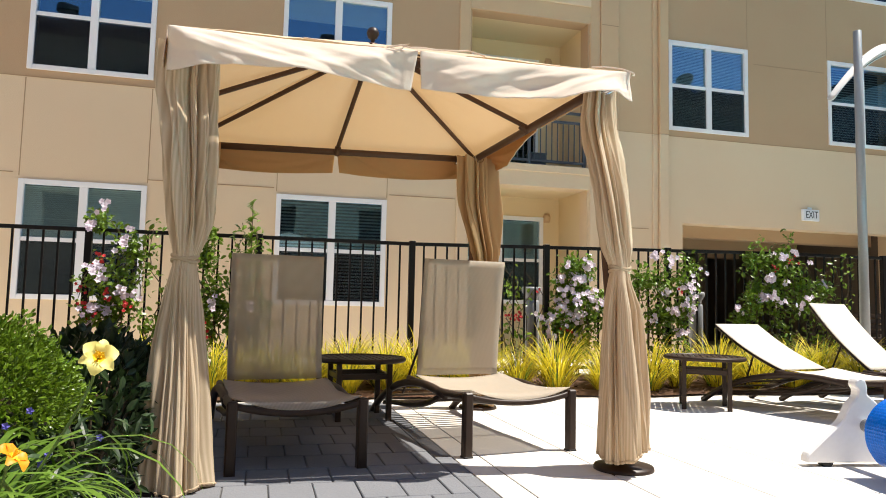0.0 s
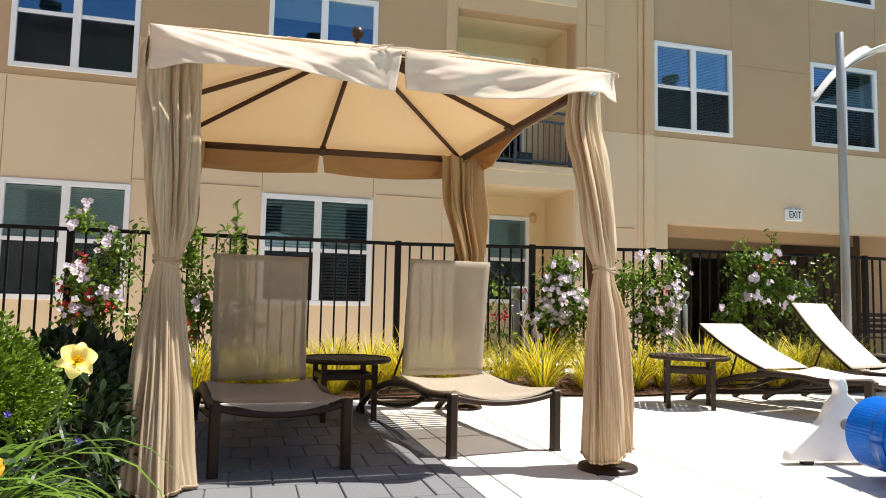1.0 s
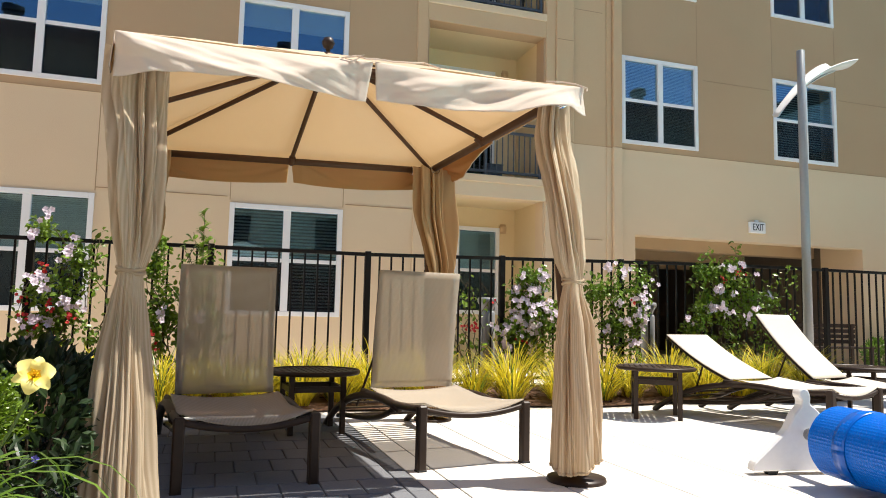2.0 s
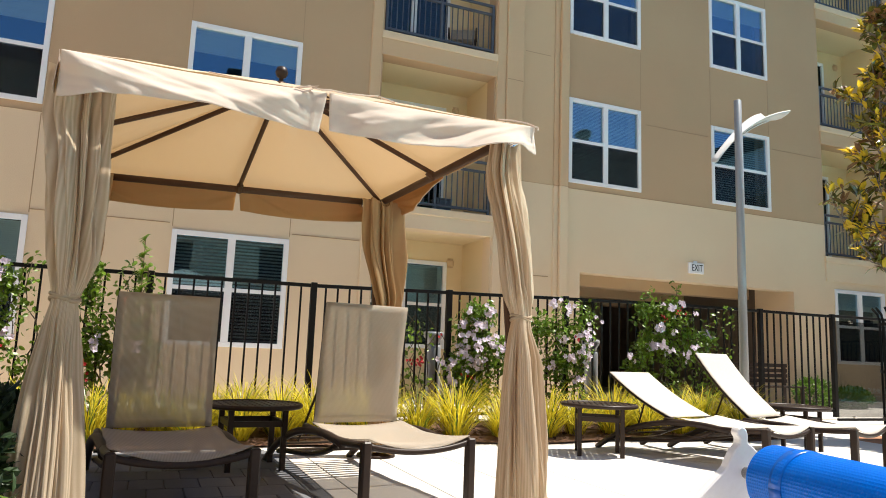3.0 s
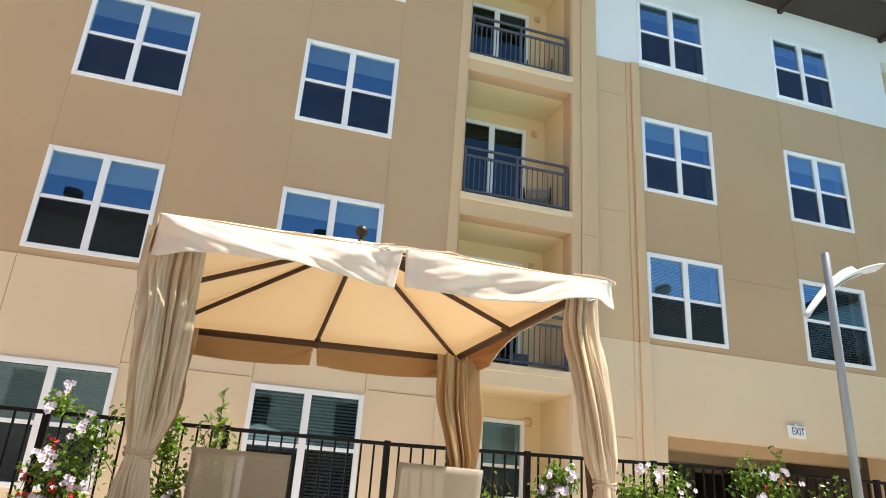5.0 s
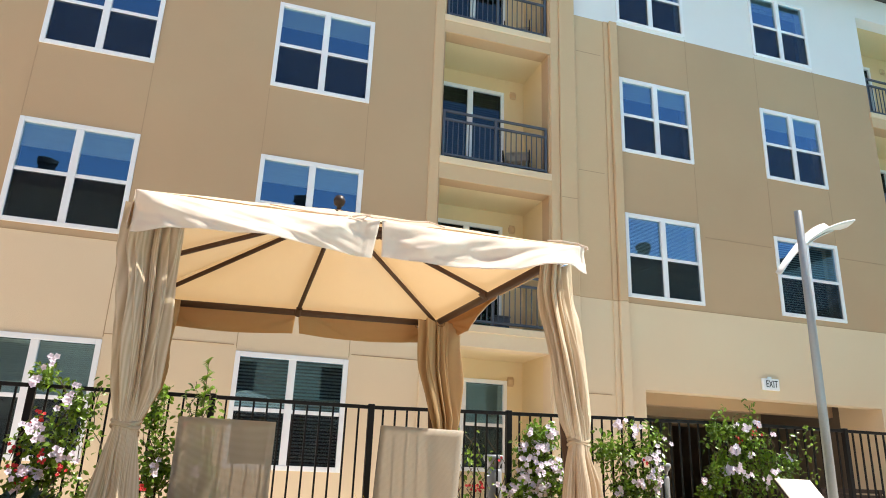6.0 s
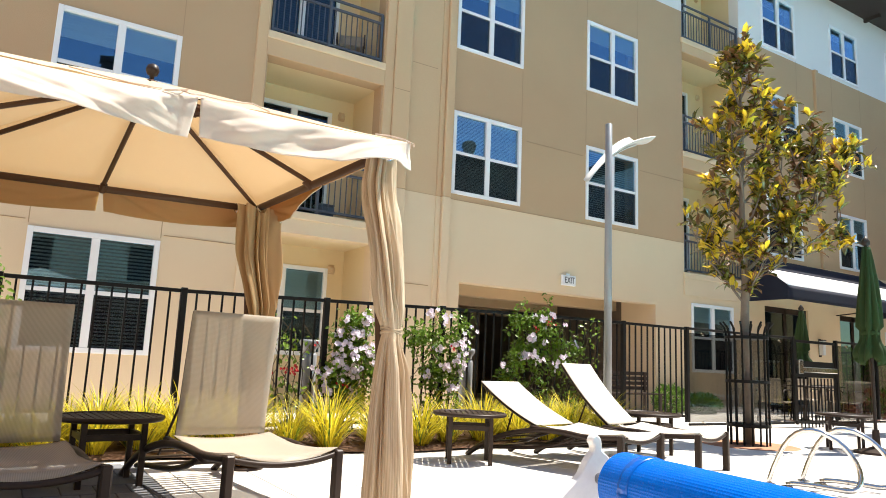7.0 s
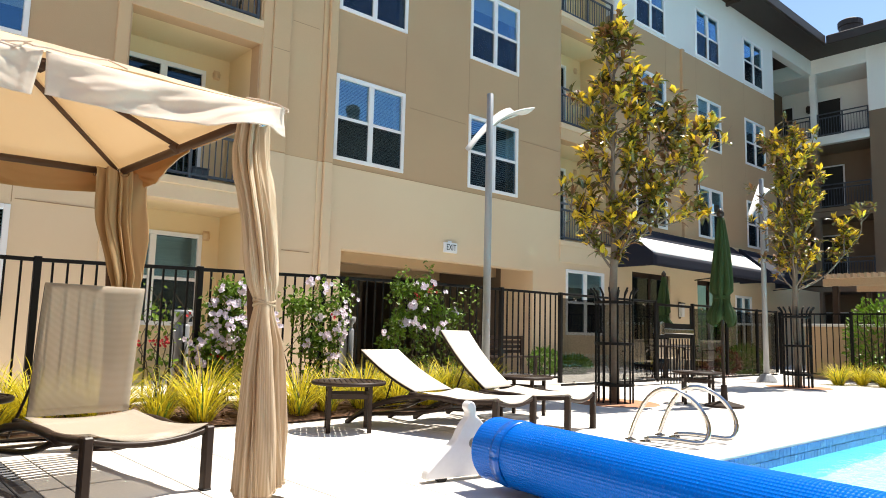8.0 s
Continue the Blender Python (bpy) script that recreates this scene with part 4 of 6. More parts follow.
def curtain(y, spine, tie_z, seed, lobes, low_lobes, squash=0.8, slant=0.0, cloth=None):
    """A gathered curtain tied round its post. spine: (height, middle, half width) from the top down."""
    rng = random.Random(seed)
    keys = [(-z, x, w) for z, x, w in spine]
    mids, wides = [(a, b) for a, b, _ in keys], [(a, c) for a, _, c in keys]
    z_top, z_bot = spine[0][0], spine[-1][0]
    cur = thing("cabana_curtain", pose(0, y, 0), "striped beige cabana curtain gathered with a tie", "curtain", "cabana curtains")

    def valleys(n):
        cuts = [0.0]
        for _ in range(n):
            cuts.append(cuts[-1] + rng.uniform(0.3, 1.7))
        turn = rng.uniform(0, 6.28)
        return [turn + 2 * math.pi * c / cuts[-1] for c in cuts], [rng.uniform(0.3, 1.15) for _ in range(n)]

    high, low, fine = valleys(lobes), valleys(low_lobes), valleys(lobes * 2)

    def pleat(a, cuts, sizes):
        a = (a - cuts[0]) % (2 * math.pi) + cuts[0]
        for i in range(len(sizes)):
            if a <= cuts[i + 1]:
                q = (a - cuts[i]) / (cuts[i + 1] - cuts[i])
                return sizes[i] * math.sin(math.pi * min(1.0, max(0.0, q))) ** 0.8
        return 0.0

    rows = []
    NA, NZ = 288, 72
    for i in range(NZ + 1):
        z = z_top + (z_bot - z_top) * i / NZ
        mid, half = ramp(-z, mids), ramp(-z, wides)
        up = step(z - tie_z, 0.03)
        depth = min(1.0, 0.25 + abs(z - tie_z) * 4.0) * (0.78 * up + 0.42 * (1 - up))
        lean = step(z - 1.72, 0.09)
        row = []
        for j in range(NA + 1):
            a = 2 * math.pi * (j % NA) / NA
            b = a + 0.16 * noise.noise(Vector((1.2 * math.cos(a) + seed, 1.2 * math.sin(a), 1.5 * z))) + 0.12 * math.sin(2.1 * z + seed)
            f = up * pleat(b, *high) + (1 - up) * pleat(b, *low)
            f += 0.3 * pleat(b + 0.3 * z, *fine) - 0.12
            f += 0.3 * noise.noise(Vector((2.5 * math.cos(a), 2.5 * math.sin(a) + seed, 2.2 * z))) + 0.1 * noise.noise(Vector((7 * math.cos(a), 7 * math.sin(a) + seed, 1.5 * z)))
            r = half * (1.0 + 0.1 * up) * (1.0 - depth + depth * f)
            hemline = max(0.0, 1 - (z - z_bot) / 0.25)
            zz = z + hemline * (slant * math.cos(a) + 0.012 * math.sin(3 * a + seed)) + (0.03 * f * max(0.0, (z - z_top + 0.06) / 0.06))
            row.append((mid + r * math.cos(a), r * (squash - 0.25 * lean + 0.45 * (1 - up)) * math.sin(a) + (0.1 if y < 5 else -0.06) * lean, zz))
        rows.append(row)
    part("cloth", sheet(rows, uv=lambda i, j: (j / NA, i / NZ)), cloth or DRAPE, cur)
    tm, th = ramp(-tie_z, mids), ramp(-tie_z, wides)
    for dz, wob in ((0.0, 0.0), (0.016, 1.3)):
        loop = [(tm + th * 1.04 * math.cos(b), th * squash * 1.06 * math.sin(b), tie_z + dz + 0.008 * math.sin(2 * b + wob)) for b in [2 * math.pi * n / 28 for n in range(29)]]
        part("tie_band", T(loop, 0.012, 8, 0.8), DRAPE, cur, "cloth tie band", True)
    hem = [Vector(p) + Vector((0, 0, 0.012)) for p in rows[-1]]
    part("bottom_hem", T(hem[::2], 0.005, 5), DRAPE, cur)
    return cur


def rings(cur, corner, dirs):
    """Steel rings on the two beams that meet at a corner."""
    for d, count in dirs:
        d = Vector(d).normalized()
        for k in range(count):
            c = corner + d * (0.035 + 0.016 * k + 0.05 * (k // 3)) - cur.matrix_basis.translation - Vector((0, 0, 0.012))
            w = Vector((-d.y, d.x, 0))
            loop = [c + w * (0.037 * math.cos(b)) + Vector((0, 0, 0.037 * math.sin(b))) + d * 0.006 * math.sin(b + k) for b in [2 * math.pi * n / 16 for n in range(17)]]
            part("ring", T(loop, 0.0032, 5), STEEL, cur, "small steel curtain ring")


cu1 = curtain(3.535, [(2.045, -0.224, 0.145), (1.83, -0.22, 0.15), (1.7, -0.21, 0.137), (1.44, -0.197, 0.12), (1.2, -0.194, 0.1), (1.08, -0.2, 0.066), (1.027, -0.206, 0.05), (0.93, -0.209, 0.066), (0.8, -0.208, 0.086), (0.68, -0.208, 0.102), (0.43, -0.204, 0.133), (0.18, -0.202, 0.15), (0.02, -0.197, 0.165)], 1.03, 3, 12, 9, 0.8)
rings(cu1, CORNERS[0], (((1, 0, 0), 4), ((0, 1, 0), 4)))
cu2 = curtain(3.56, [(2.075, 1.925, 0.095), (1.9, 1.912, 0.115), (1.75, 1.918, 0.119), (1.6, 1.927, 0.108), (1.3, 1.967, 0.098), (1.18, 1.983, 0.09), (1.1, 1.992, 0.062), (1.06, 1.994, 0.05), (1.0, 1.987, 0.058), (0.85, 1.99, 0.094), (0.7, 1.99, 0.11), (0.4, 1.996, 0.131), (0.1, 1.997, 0.144)], 1.06, 5, 12, 9, 0.85, 0.035)
rings(cu2, CORNERS[1], (((-1, 0, 0), 4), ((0, 1, 0), 4)))
# the rear pair wears the copy toned for its shaded, backlit side
cu3 = curtain(5.79, [(2.08, 1.845, 0.165), (1.86, 1.856, 0.16), (1.7, 1.87, 0.158), (1.5, 1.91, 0.148), (1.3, 1.95, 0.135), (1.1, 1.96, 0.09), (1.0, 1.96, 0.055), (0.8, 1.95, 0.09), (0.05, 1.94, 0.12)], 1.0, 7, 11, 8, 0.7, cloth=DRAPE_SHADED)
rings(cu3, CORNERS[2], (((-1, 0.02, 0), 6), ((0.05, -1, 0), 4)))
cu4 = curtain(5.83, [(2.045, -0.4, 0.17), (1.7, -0.405, 0.165), (1.4, -0.415, 0.14), (1.22, -0.425, 0.105), (1.12, -0.43, 0.07), (1.05, -0.43, 0.06), (0.9, -0.43, 0.08), (0.05, -0.44, 0.1)], 1.06, 9, 11, 8, 0.8, cloth=DRAPE_SHADED)
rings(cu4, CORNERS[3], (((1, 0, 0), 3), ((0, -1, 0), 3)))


# ---------------- loungers ----------------
def lounger(m, tilt, cloth, label, back_len=0.81, W=0.325):
    """A sling chaise. Front legs at y 0, head end at +y; tilt: the back's angle over the floor, in degrees."""
    lg = thing("chaise_lounge", m, label, "lounge chair", "pool chaise lounges")
    HZ, L = 0.36, 0.9
    a = radians(tilt)

    def spine(t, off):
        """The back's side line, from the hinge up; off: metres to its front."""
        o = off - (0.03 if tilt < 90 else 0.01) * math.sin(math.pi * t)
        return L + math.cos(a) * back_len * t - math.sin(a) * o, HZ + math.sin(a) * back_len * t + math.cos(a) * o

    for s in (-1, 1):
        leg = finish("leg", B(-0.026, -0.028, 0.0, 0.026, 0.028, HZ + 0.008, 0.008), BRONZE)
        shared("leg", leg, lg, pose(s * W, 0.0, 0.0))
        part("leg_foot", B(s * W - 0.028, -0.03, 0.0, s * W + 0.028, 0.03, 0.02, 0.005), RUBBER, lg)
        seat_rail = bezier((s * W, 0.0, HZ - 0.01), (s * W, 0.3, HZ - 0.055), (s * W, 0.6, HZ - 0.02), (s * W, L + 0.05, HZ - 0.01), 12)
        part("seat_rail", T(seat_rail, 0.022, 8, 1.0), BRONZE, lg, smooth=True)
        arch = bezier((s * W, 0.32, HZ - 0.05), (s * (W + 0.012), 0.8, HZ + 0.04), (s * (W + 0.012), 1.35, 0.3), (s * W, 1.75, 0.015), 16)
        part("rear_leg_arch", T(arch, 0.026, 8), BRONZE, lg, "arched bronze rear leg", True)
        low = bezier((s * W * 0.86, 0.5, HZ - 0.07), (s * W * 0.86, 0.85, 0.12), (s * W * 0.86, 1.3, 0.16), (s * W * 0.86, 1.6, 0.1), 12)
        part("lower_rail", T(low, 0.019, 8), BRONZE, lg, smooth=True)
        back = [Vector((s * (W - 0.055), *spine(t, -0.012))) for t in [k / 10 for k in range(11)]]
        part("back_rail", T(back, 0.015, 8), BRONZE, lg, smooth=True)
    # rounded bar that joins the front legs, bowed downwards
    part("front_bar", T(bezier((-W, 0, HZ - 0.012), (-W * 0.4, -0.005, HZ - 0.075), (W * 0.4, -0.005, HZ - 0.075), (W, 0, HZ - 0.012), 14), 0.018, 8), BRONZE, lg, smooth=True)
    for y, z in ((0.55, HZ - 0.105), (L, HZ - 0.04), (1.6, 0.1)):
        part("cross_bar", T([(-W * 0.9, y, z), (W * 0.9, y, z)], 0.013, 8), BRONZE, lg)
    for k in range(7):
        part("rear_slat", B(-W + 0.02, 0.98 + k * 0.085, 0.305 - 0.012 * k * k * 0.45, W - 0.02, 1.02 + k * 0.085, 0.318 - 0.012 * k * k * 0.45), BRONZE, lg)
    part("top_bar", T([(-(W - 0.055), *spine(0.99, -0.012)), (W - 0.055, *spine(0.99, -0.012))], 0.014, 8), BRONZE, lg)
    part("prop_arm", T([(-W * 0.7, *spine(0.45, -0.03)), (-W * 0.7, 1.35, 0.2)], 0.009, 6), BRONZE, lg)
    rows = []
    for i in range(17):
        t = i / 16
        row = []
        for j in range(13):
            u = j / 12 * 2 - 1
            z = HZ + 0.012 - 0.05 * math.sin(math.pi * min(1, t * 1.02)) * (1 - 0.25 * u * u) + 0.012 * u * u - 0.015 * (1 - u * u) - 0.04 * max(0, 0.06 - t) / 0.06 * (1 - u * u)
            row.append((u * (W - 0.012), -0.012 + (L - 0.02) * t, z))
        rows.append(row)
    part("seat", sheet(rows, 0.004), cloth, lg, "taut woven sling seat")
    rows = []
    for i in range(17):
        t = 0.02 + 0.99 * i / 16
        row = []
        for j in range(13):
            u = j / 12 * 2 - 1
            row.append((u * (W - 0.036), *spine(t, 0.008 - 0.006 * (1 - u * u) * math.sin(math.pi * t))))
        rows.append(row)
    part("backrest", sheet(rows, 0.004), cloth, lg, "woven sling backrest")
    return lg


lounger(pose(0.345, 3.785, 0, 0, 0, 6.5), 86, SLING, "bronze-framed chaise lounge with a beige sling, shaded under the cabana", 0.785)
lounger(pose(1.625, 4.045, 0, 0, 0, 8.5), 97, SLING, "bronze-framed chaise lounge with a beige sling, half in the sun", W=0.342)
lounger(pose(4.94, 4.43, 0, 0, 0, 12), 27, SLING_SUNLIT, "sunlit chaise lounge with its sunlit-toned sling back low")
lounger(pose(5.86, 4.41, 0, 0, 0, 15.5), 46, SLING_SUNLIT, "sunlit chaise lounge with its sunlit-toned sling back raised")


# ---------------- side tables ----------------
def side_table(m, r=0.33, h=0.46):
    st = thing("side_table", m, "round dark bronze side table with a slotted top", "table", "pool side tables")
    rim = [(r * math.cos(b), r * math.sin(b), h - 0.015) for b in [2 * math.pi * k / 36 for k in range(37)]]
    part("rim", T(rim, 0.018, 8), BRONZE, st, smooth=True)
    n = 13
    for k in range(n):
        x = -r + (k + 0.5) * 2 * r / n
        hw = math.sqrt(r * r - x * x) - 0.005
        part("slat", B(x - r / n * 0.77, -hw, h - 0.022, x + r / n * 0.77, hw, h - 0.006), BRONZE, st)
    part("slat", B(-r, -0.03, h - 0.035, r, 0.03, h - 0.0221), BRONZE, st)
    q = r * 0.56
    legm = finish("leg", B(-0.019, -0.019, 0, 0.019, 0.019, h - 0.02, 0.004), BRONZE)
    for sx in (-1, 1):
        for sy in (-1, 1):
            shared("leg", legm, st, pose(sx * q, sy * q, 0))
    for s in (-1, 1):
        part("stretcher", B(-q, s * q - 0.012, h - 0.15, q, s * q + 0.012, h - 0.11), BRONZE, st)
        part("stretcher", B(s * q - 0.012, -q + 0.02, h - 0.15, s * q + 0.012, q - 0.02, h - 0.11), BRONZE, st)
    return st


table = side_table(pose(3.98, 5.65, 0, 0, 0, -30))
copy_thing(table, pose(0.87, 5.42, 0, 0, 0, 4))
copy_thing(table, pose(6.31, 5.57, 0, 0, 0, 20))
copy_thing(table, pose(9.75, 5.3, 0, 0, 0, 35))

# ---------------- pool cover reel ----------------
reel = thing("pool_cover_reel", Matrix(), "blue bubble pool cover rolled on a white reel", "cover reel")
R0, R1 = Vector((3.425, 3.325, 0.235)), Vector((2.78, -0.6, 0.235))
axis = (R1 - R0).normalized()
side = axis.cross(Vector((0, 0, 1))).normalized()
LEN = (R1 - R0).length
NU, NV = 72, 90
rows = []
for i in range(NV + 1):
    t = i / NV
    row = []
    for j in range(NU + 1):
        a = 2 * math.pi * j / NU
        r = 0.185 + 0.006 * noise.noise(Vector((math.cos(a) * 2, math.sin(a) * 2, t * 6))) + 0.008 * math.sin(a * 0.5) + (0.006 if abs(t - 0.06) < 0.012 else 0)
        p = R0 + axis * (0.15 + (LEN - 0.15) * t) + side * (r * math.cos(a)) + Vector((0, 0, 1)) * (r * math.sin(a))
        row.append(tuple(p))
    rows.append(row)
part("cover_roll", sheet(rows, uv=lambda i, j: (j / NU * 66, i / NV * LEN / 0.019)), COVER, reel, "bright blue bubble-wrap pool cover")
bm = bmesh.new()
for rr in (0.18, 0.14, 0.1):
    c = [bm.verts.new(R0 + axis * (0.15 + 0.03 * (0.2 - rr)) + side * (rr * math.cos(b)) + Vector((0, 0, rr * math.sin(b)))) for b in [2 * math.pi * k / 32 for k in range(32)]]
    bm.faces.new(c)
part("roll_end", bm, COVER, reel)
strap = [R0 + axis * 0.34 + side * (0.1935 * math.cos(b)) + Vector((0, 0, 0.1935 * math.sin(b))) for b in [2 * math.pi * k / 48 for k in range(49)]]
rows = [[tuple(p + axis * w) for p in strap] for w in (0.0, 0.045, 0.09)]
part("wrap_strap", sheet(rows, 0.001), COVER_STRAP, reel, "smooth darker blue strap round the rolled cover")
part("axle", T([R0 + axis * -0.16, R0 + axis * 0.2], 0.035, 14), STEEL, reel, "aluminium axle tube", True)
# loose tail of the cover falling towards the pool
rows = []
for i in range(30):
    t = i / 29
    row = []
    for j in range(12):
        s = j / 11
        p = R0 + axis * (0.25 + (LEN - 0.3) * t) - side * (0.02 + 0.62 * s) * 1.0
        z = 0.075 + 0.015 * noise.noise(Vector((t * 9, s * 4, 1))) - 0.055 * s
        row.append((p.x, p.y, max(0.012, z)))
    rows.append(row)
part("cover_tail", sheet(rows, uv=lambda i, j: (j * 3.0, i * 5.0)), COVER, reel)


def reel_stand(p, parent):
    """A white moulded A-shaped end stand with two castors."""
    bm = bmesh.new()
    out = [(-0.34, 0.03), (-0.33, 0.075), (-0.13, 0.26), (-0.105, 0.33), (-0.06, 0.375), (-0.02, 0.405), (-0.022, 0.45), (-0.01, 0.485), (0.022, 0.5), (0.048, 0.485), (0.055, 0.455), (0.035, 0.43), (0.04, 0.395), (0.085, 0.345), (0.13, 0.26), (0.34, 0.075), (0.35, 0.03)]
    for off in (-0.035, 0.035):
        vs = [bm.verts.new(p + side * x + axis * off + Vector((0, 0, z - p.z))) for x, z in out]
        bm.faces.new(vs)
    bm.verts.ensure_lookup_table()
    n = len(out)
    for k in range(n):
        bm.faces.new((bm.verts[k], bm.verts[(k + 1) % n], bm.verts[n + (k + 1) % n], bm.verts[n + k]))
    bmesh.ops.recalc_face_normals(bm, faces=bm.faces[:])
    bmesh.ops.bevel(bm, geom=bm.edges[:], offset=0.008, segments=1, affect="EDGES")
    st = part("end_stand", bm, WHITE_PLASTIC, parent, "white moulded plastic end stand")
    for x in (-0.22, 0.22):
        part("moulded_rib", T([p + side * x * 1.2 + axis * -0.04 + Vector((0, 0, 0.06 - p.z)), p + side * x * 0.2 + axis * -0.04 + Vector((0, 0, 0.3 - p.z))], 0.012, 6), WHITE_PLASTIC, st)
        c = p + side * x + Vector((0, 0, 0.036 - p.z))
        part("castor_wheel", T([c - axis * 0.022, c + axis * 0.022], 0.036, 16), RUBBER, st, "black castor wheel")
        part("castor_fork", T([c + Vector((0, 0, 0.012)), c + Vector((0, 0, 0.06))], 0.018, 8), WHITE_PLASTIC, st)


reel_stand(R0 + axis * -0.13, reel)
reel_stand(R1 + axis * 0.06, reel)

# ---------------- pool grab rails ----------------
for x in (5.86, 6.36):
    gr = thing("grab_rail", pose(x, 3.85, 0, 0, 0, 0), "polished steel pool ladder grab rail", "grab rail", "pool grab rails")
    pts = [(0, 0, 0.0)] + bezier((0, 0, 0.05), (0.02, -0.14, 0.42), (0.06, -0.28, 0.62), (0.12, -0.55, 0.55), 8) + bezier((0.14, -0.62, 0.52), (0.2, -0.86, 0.42), (0.2, -0.98, 0.12), (0.12, -0.86, 0.06), 9) + bezier((0.1, -0.8, 0.05), (0.06, -0.5, 0.06), (0.03, -0.25, 0.06), (0.0, -0.2, 0.03), 5)
    pts = [(px * 0.8, py * 0.76, pz * 0.86) for px, py, pz in pts]
    part("rail_tube", T(pts, 0.021, 10), STEEL, gr, smooth=True)
    for y in (0.0, -0.152):
        part("flange", lathe(bmesh.new(), [(0.055, 0.0), (0.05, 0.012), (0.024, 0.02)], 18, (0, y)), STEEL, gr)

# ---------------- lamp posts ----------------


def lamp_post(m, yaw):
    lp = thing("street_lamp", m, "grey steel lamp post with a curved twin-blade head", "lamp post", "court lamp posts")
    part("pole", lathe(bmesh.new(), [(0.062, 0.0), (0.054, 3.0), (0.052, 4.6), (0.046, 4.605), (0.0, 4.605)], 18), GALV, lp, smooth=True)
    part("base_cover", lathe(bmesh.new(), [(0.22, 0.0), (0.22, 0.03), (0.13, 0.16), (0.085, 0.18)], 18), GALV, lp)
    c, s = math.cos(radians(yaw)), math.sin(radians(yaw))

    def at(d, w, z):
        return (c * d - s * w, s * d + c * w, z)

    def trough(t, k, drop=0.0):
        """A point of the blade: t from tail to end, k across."""
        hw = 0.065 + 0.2 * t * t
        z = 3.7 + 0.96 * t + 0.62 * t * (1 - t)
        return at(-0.3 + 1.3 * t, 0.16 + hw * k, z + 0.2 * hw * k - (0.03 + 0.09 * t) * (1 - k * k) - drop)
    across = (-1, -0.75, -0.4, 0, 0.4, 0.75, 1)
    head = part("lamp_head", sheet([[trough(i / 20, k) for k in across] for i in range(21)], 0.018), GALV_PALE, lp, "curved pale grey trough-shaped lamp head")
    part("lens", sheet([[trough(0.45 + 0.35 * i / 6, k * 0.6, 0.024) for k in across] for i in range(7)], 0.008), LAMP_LENS, head, "white lamp lens")
    part("arm", T([at(0.0, 0, 4.05), at(0.16, 0.14, 4.06)], 0.03, 8), GALV, lp)
    return lp


lamp_post(pose(7.64, 7.5, 0), 4)
lamp_post(pose(16.1, 7.1, 0), 4)

# ---------------- exit sign, sconces, bollards ----------------
ex = thing("exit_sign", pose(10.19, YF, 2.725), "white exit sign box over the parking passage", "sign")
part("sign_box", B(-0.19, -0.06, -0.11, 0.19, -0.001, 0.11, 0.01), VINYL, ex)
part("mount", B(-0.04, -0.03, 0.105, 0.04, -0.001, 0.15), VINYL, ex)
cu = bpy.data.curves.new("sign_text", "FONT")
cu.body, cu.size, cu.align_x, cu.align_y, cu.extrude = "EXIT", 0.19, "CENTER", "CENTER", 0.002
cu.materials.append(SIGN_DARK)
tx = new("sign_text", cu)
tx.parent = ex
tx.matrix_basis = pose(0.01, -0.063, 0, 90, 0, 0) @ Matrix.Diagonal((0.72, 1, 1, 1))
tx["label"] = "dark sign lettering"
for x in (19.6, 22.75):
    sc = thing("wall_sconce", pose(x, YF, 1.75), "dark upright wall sconce", "lamp", "terrace sconces")
    part("back_plate", B(-0.06, -0.02, -0.25, 0.06, -0.001, 0.25, 0.006), BRONZE, sc)
    part("shade", B(-0.07, -0.14, -0.2, 0.07, -0.0201, 0.2, 0.01), LAMP_LENS, sc)
    part("cap", B(-0.085, -0.155, 0.2, 0.085, -0.021, 0.23, 0.005), BRONZE, sc)
for x in (3.45, 5.81):
    bo = thing("bollard_light", pose(x, 8.45, 0), "grey bollard light with a slanted top", "bollard", "path bollards")
    part("bollard_body", lathe(bmesh.new(), [(0.1, 0.0), (0.1, 0.92), (0.09, 0.95)], 18), GALV, bo, smooth=True)
    part("bollard_head", lathe(bmesh.new(), [(0.075, 0.95), (0.085, 1.0), (0.125, 1.06), (0.125, 1.1), (0.11, 1.115)], 18), GALV, bo, smooth=True)


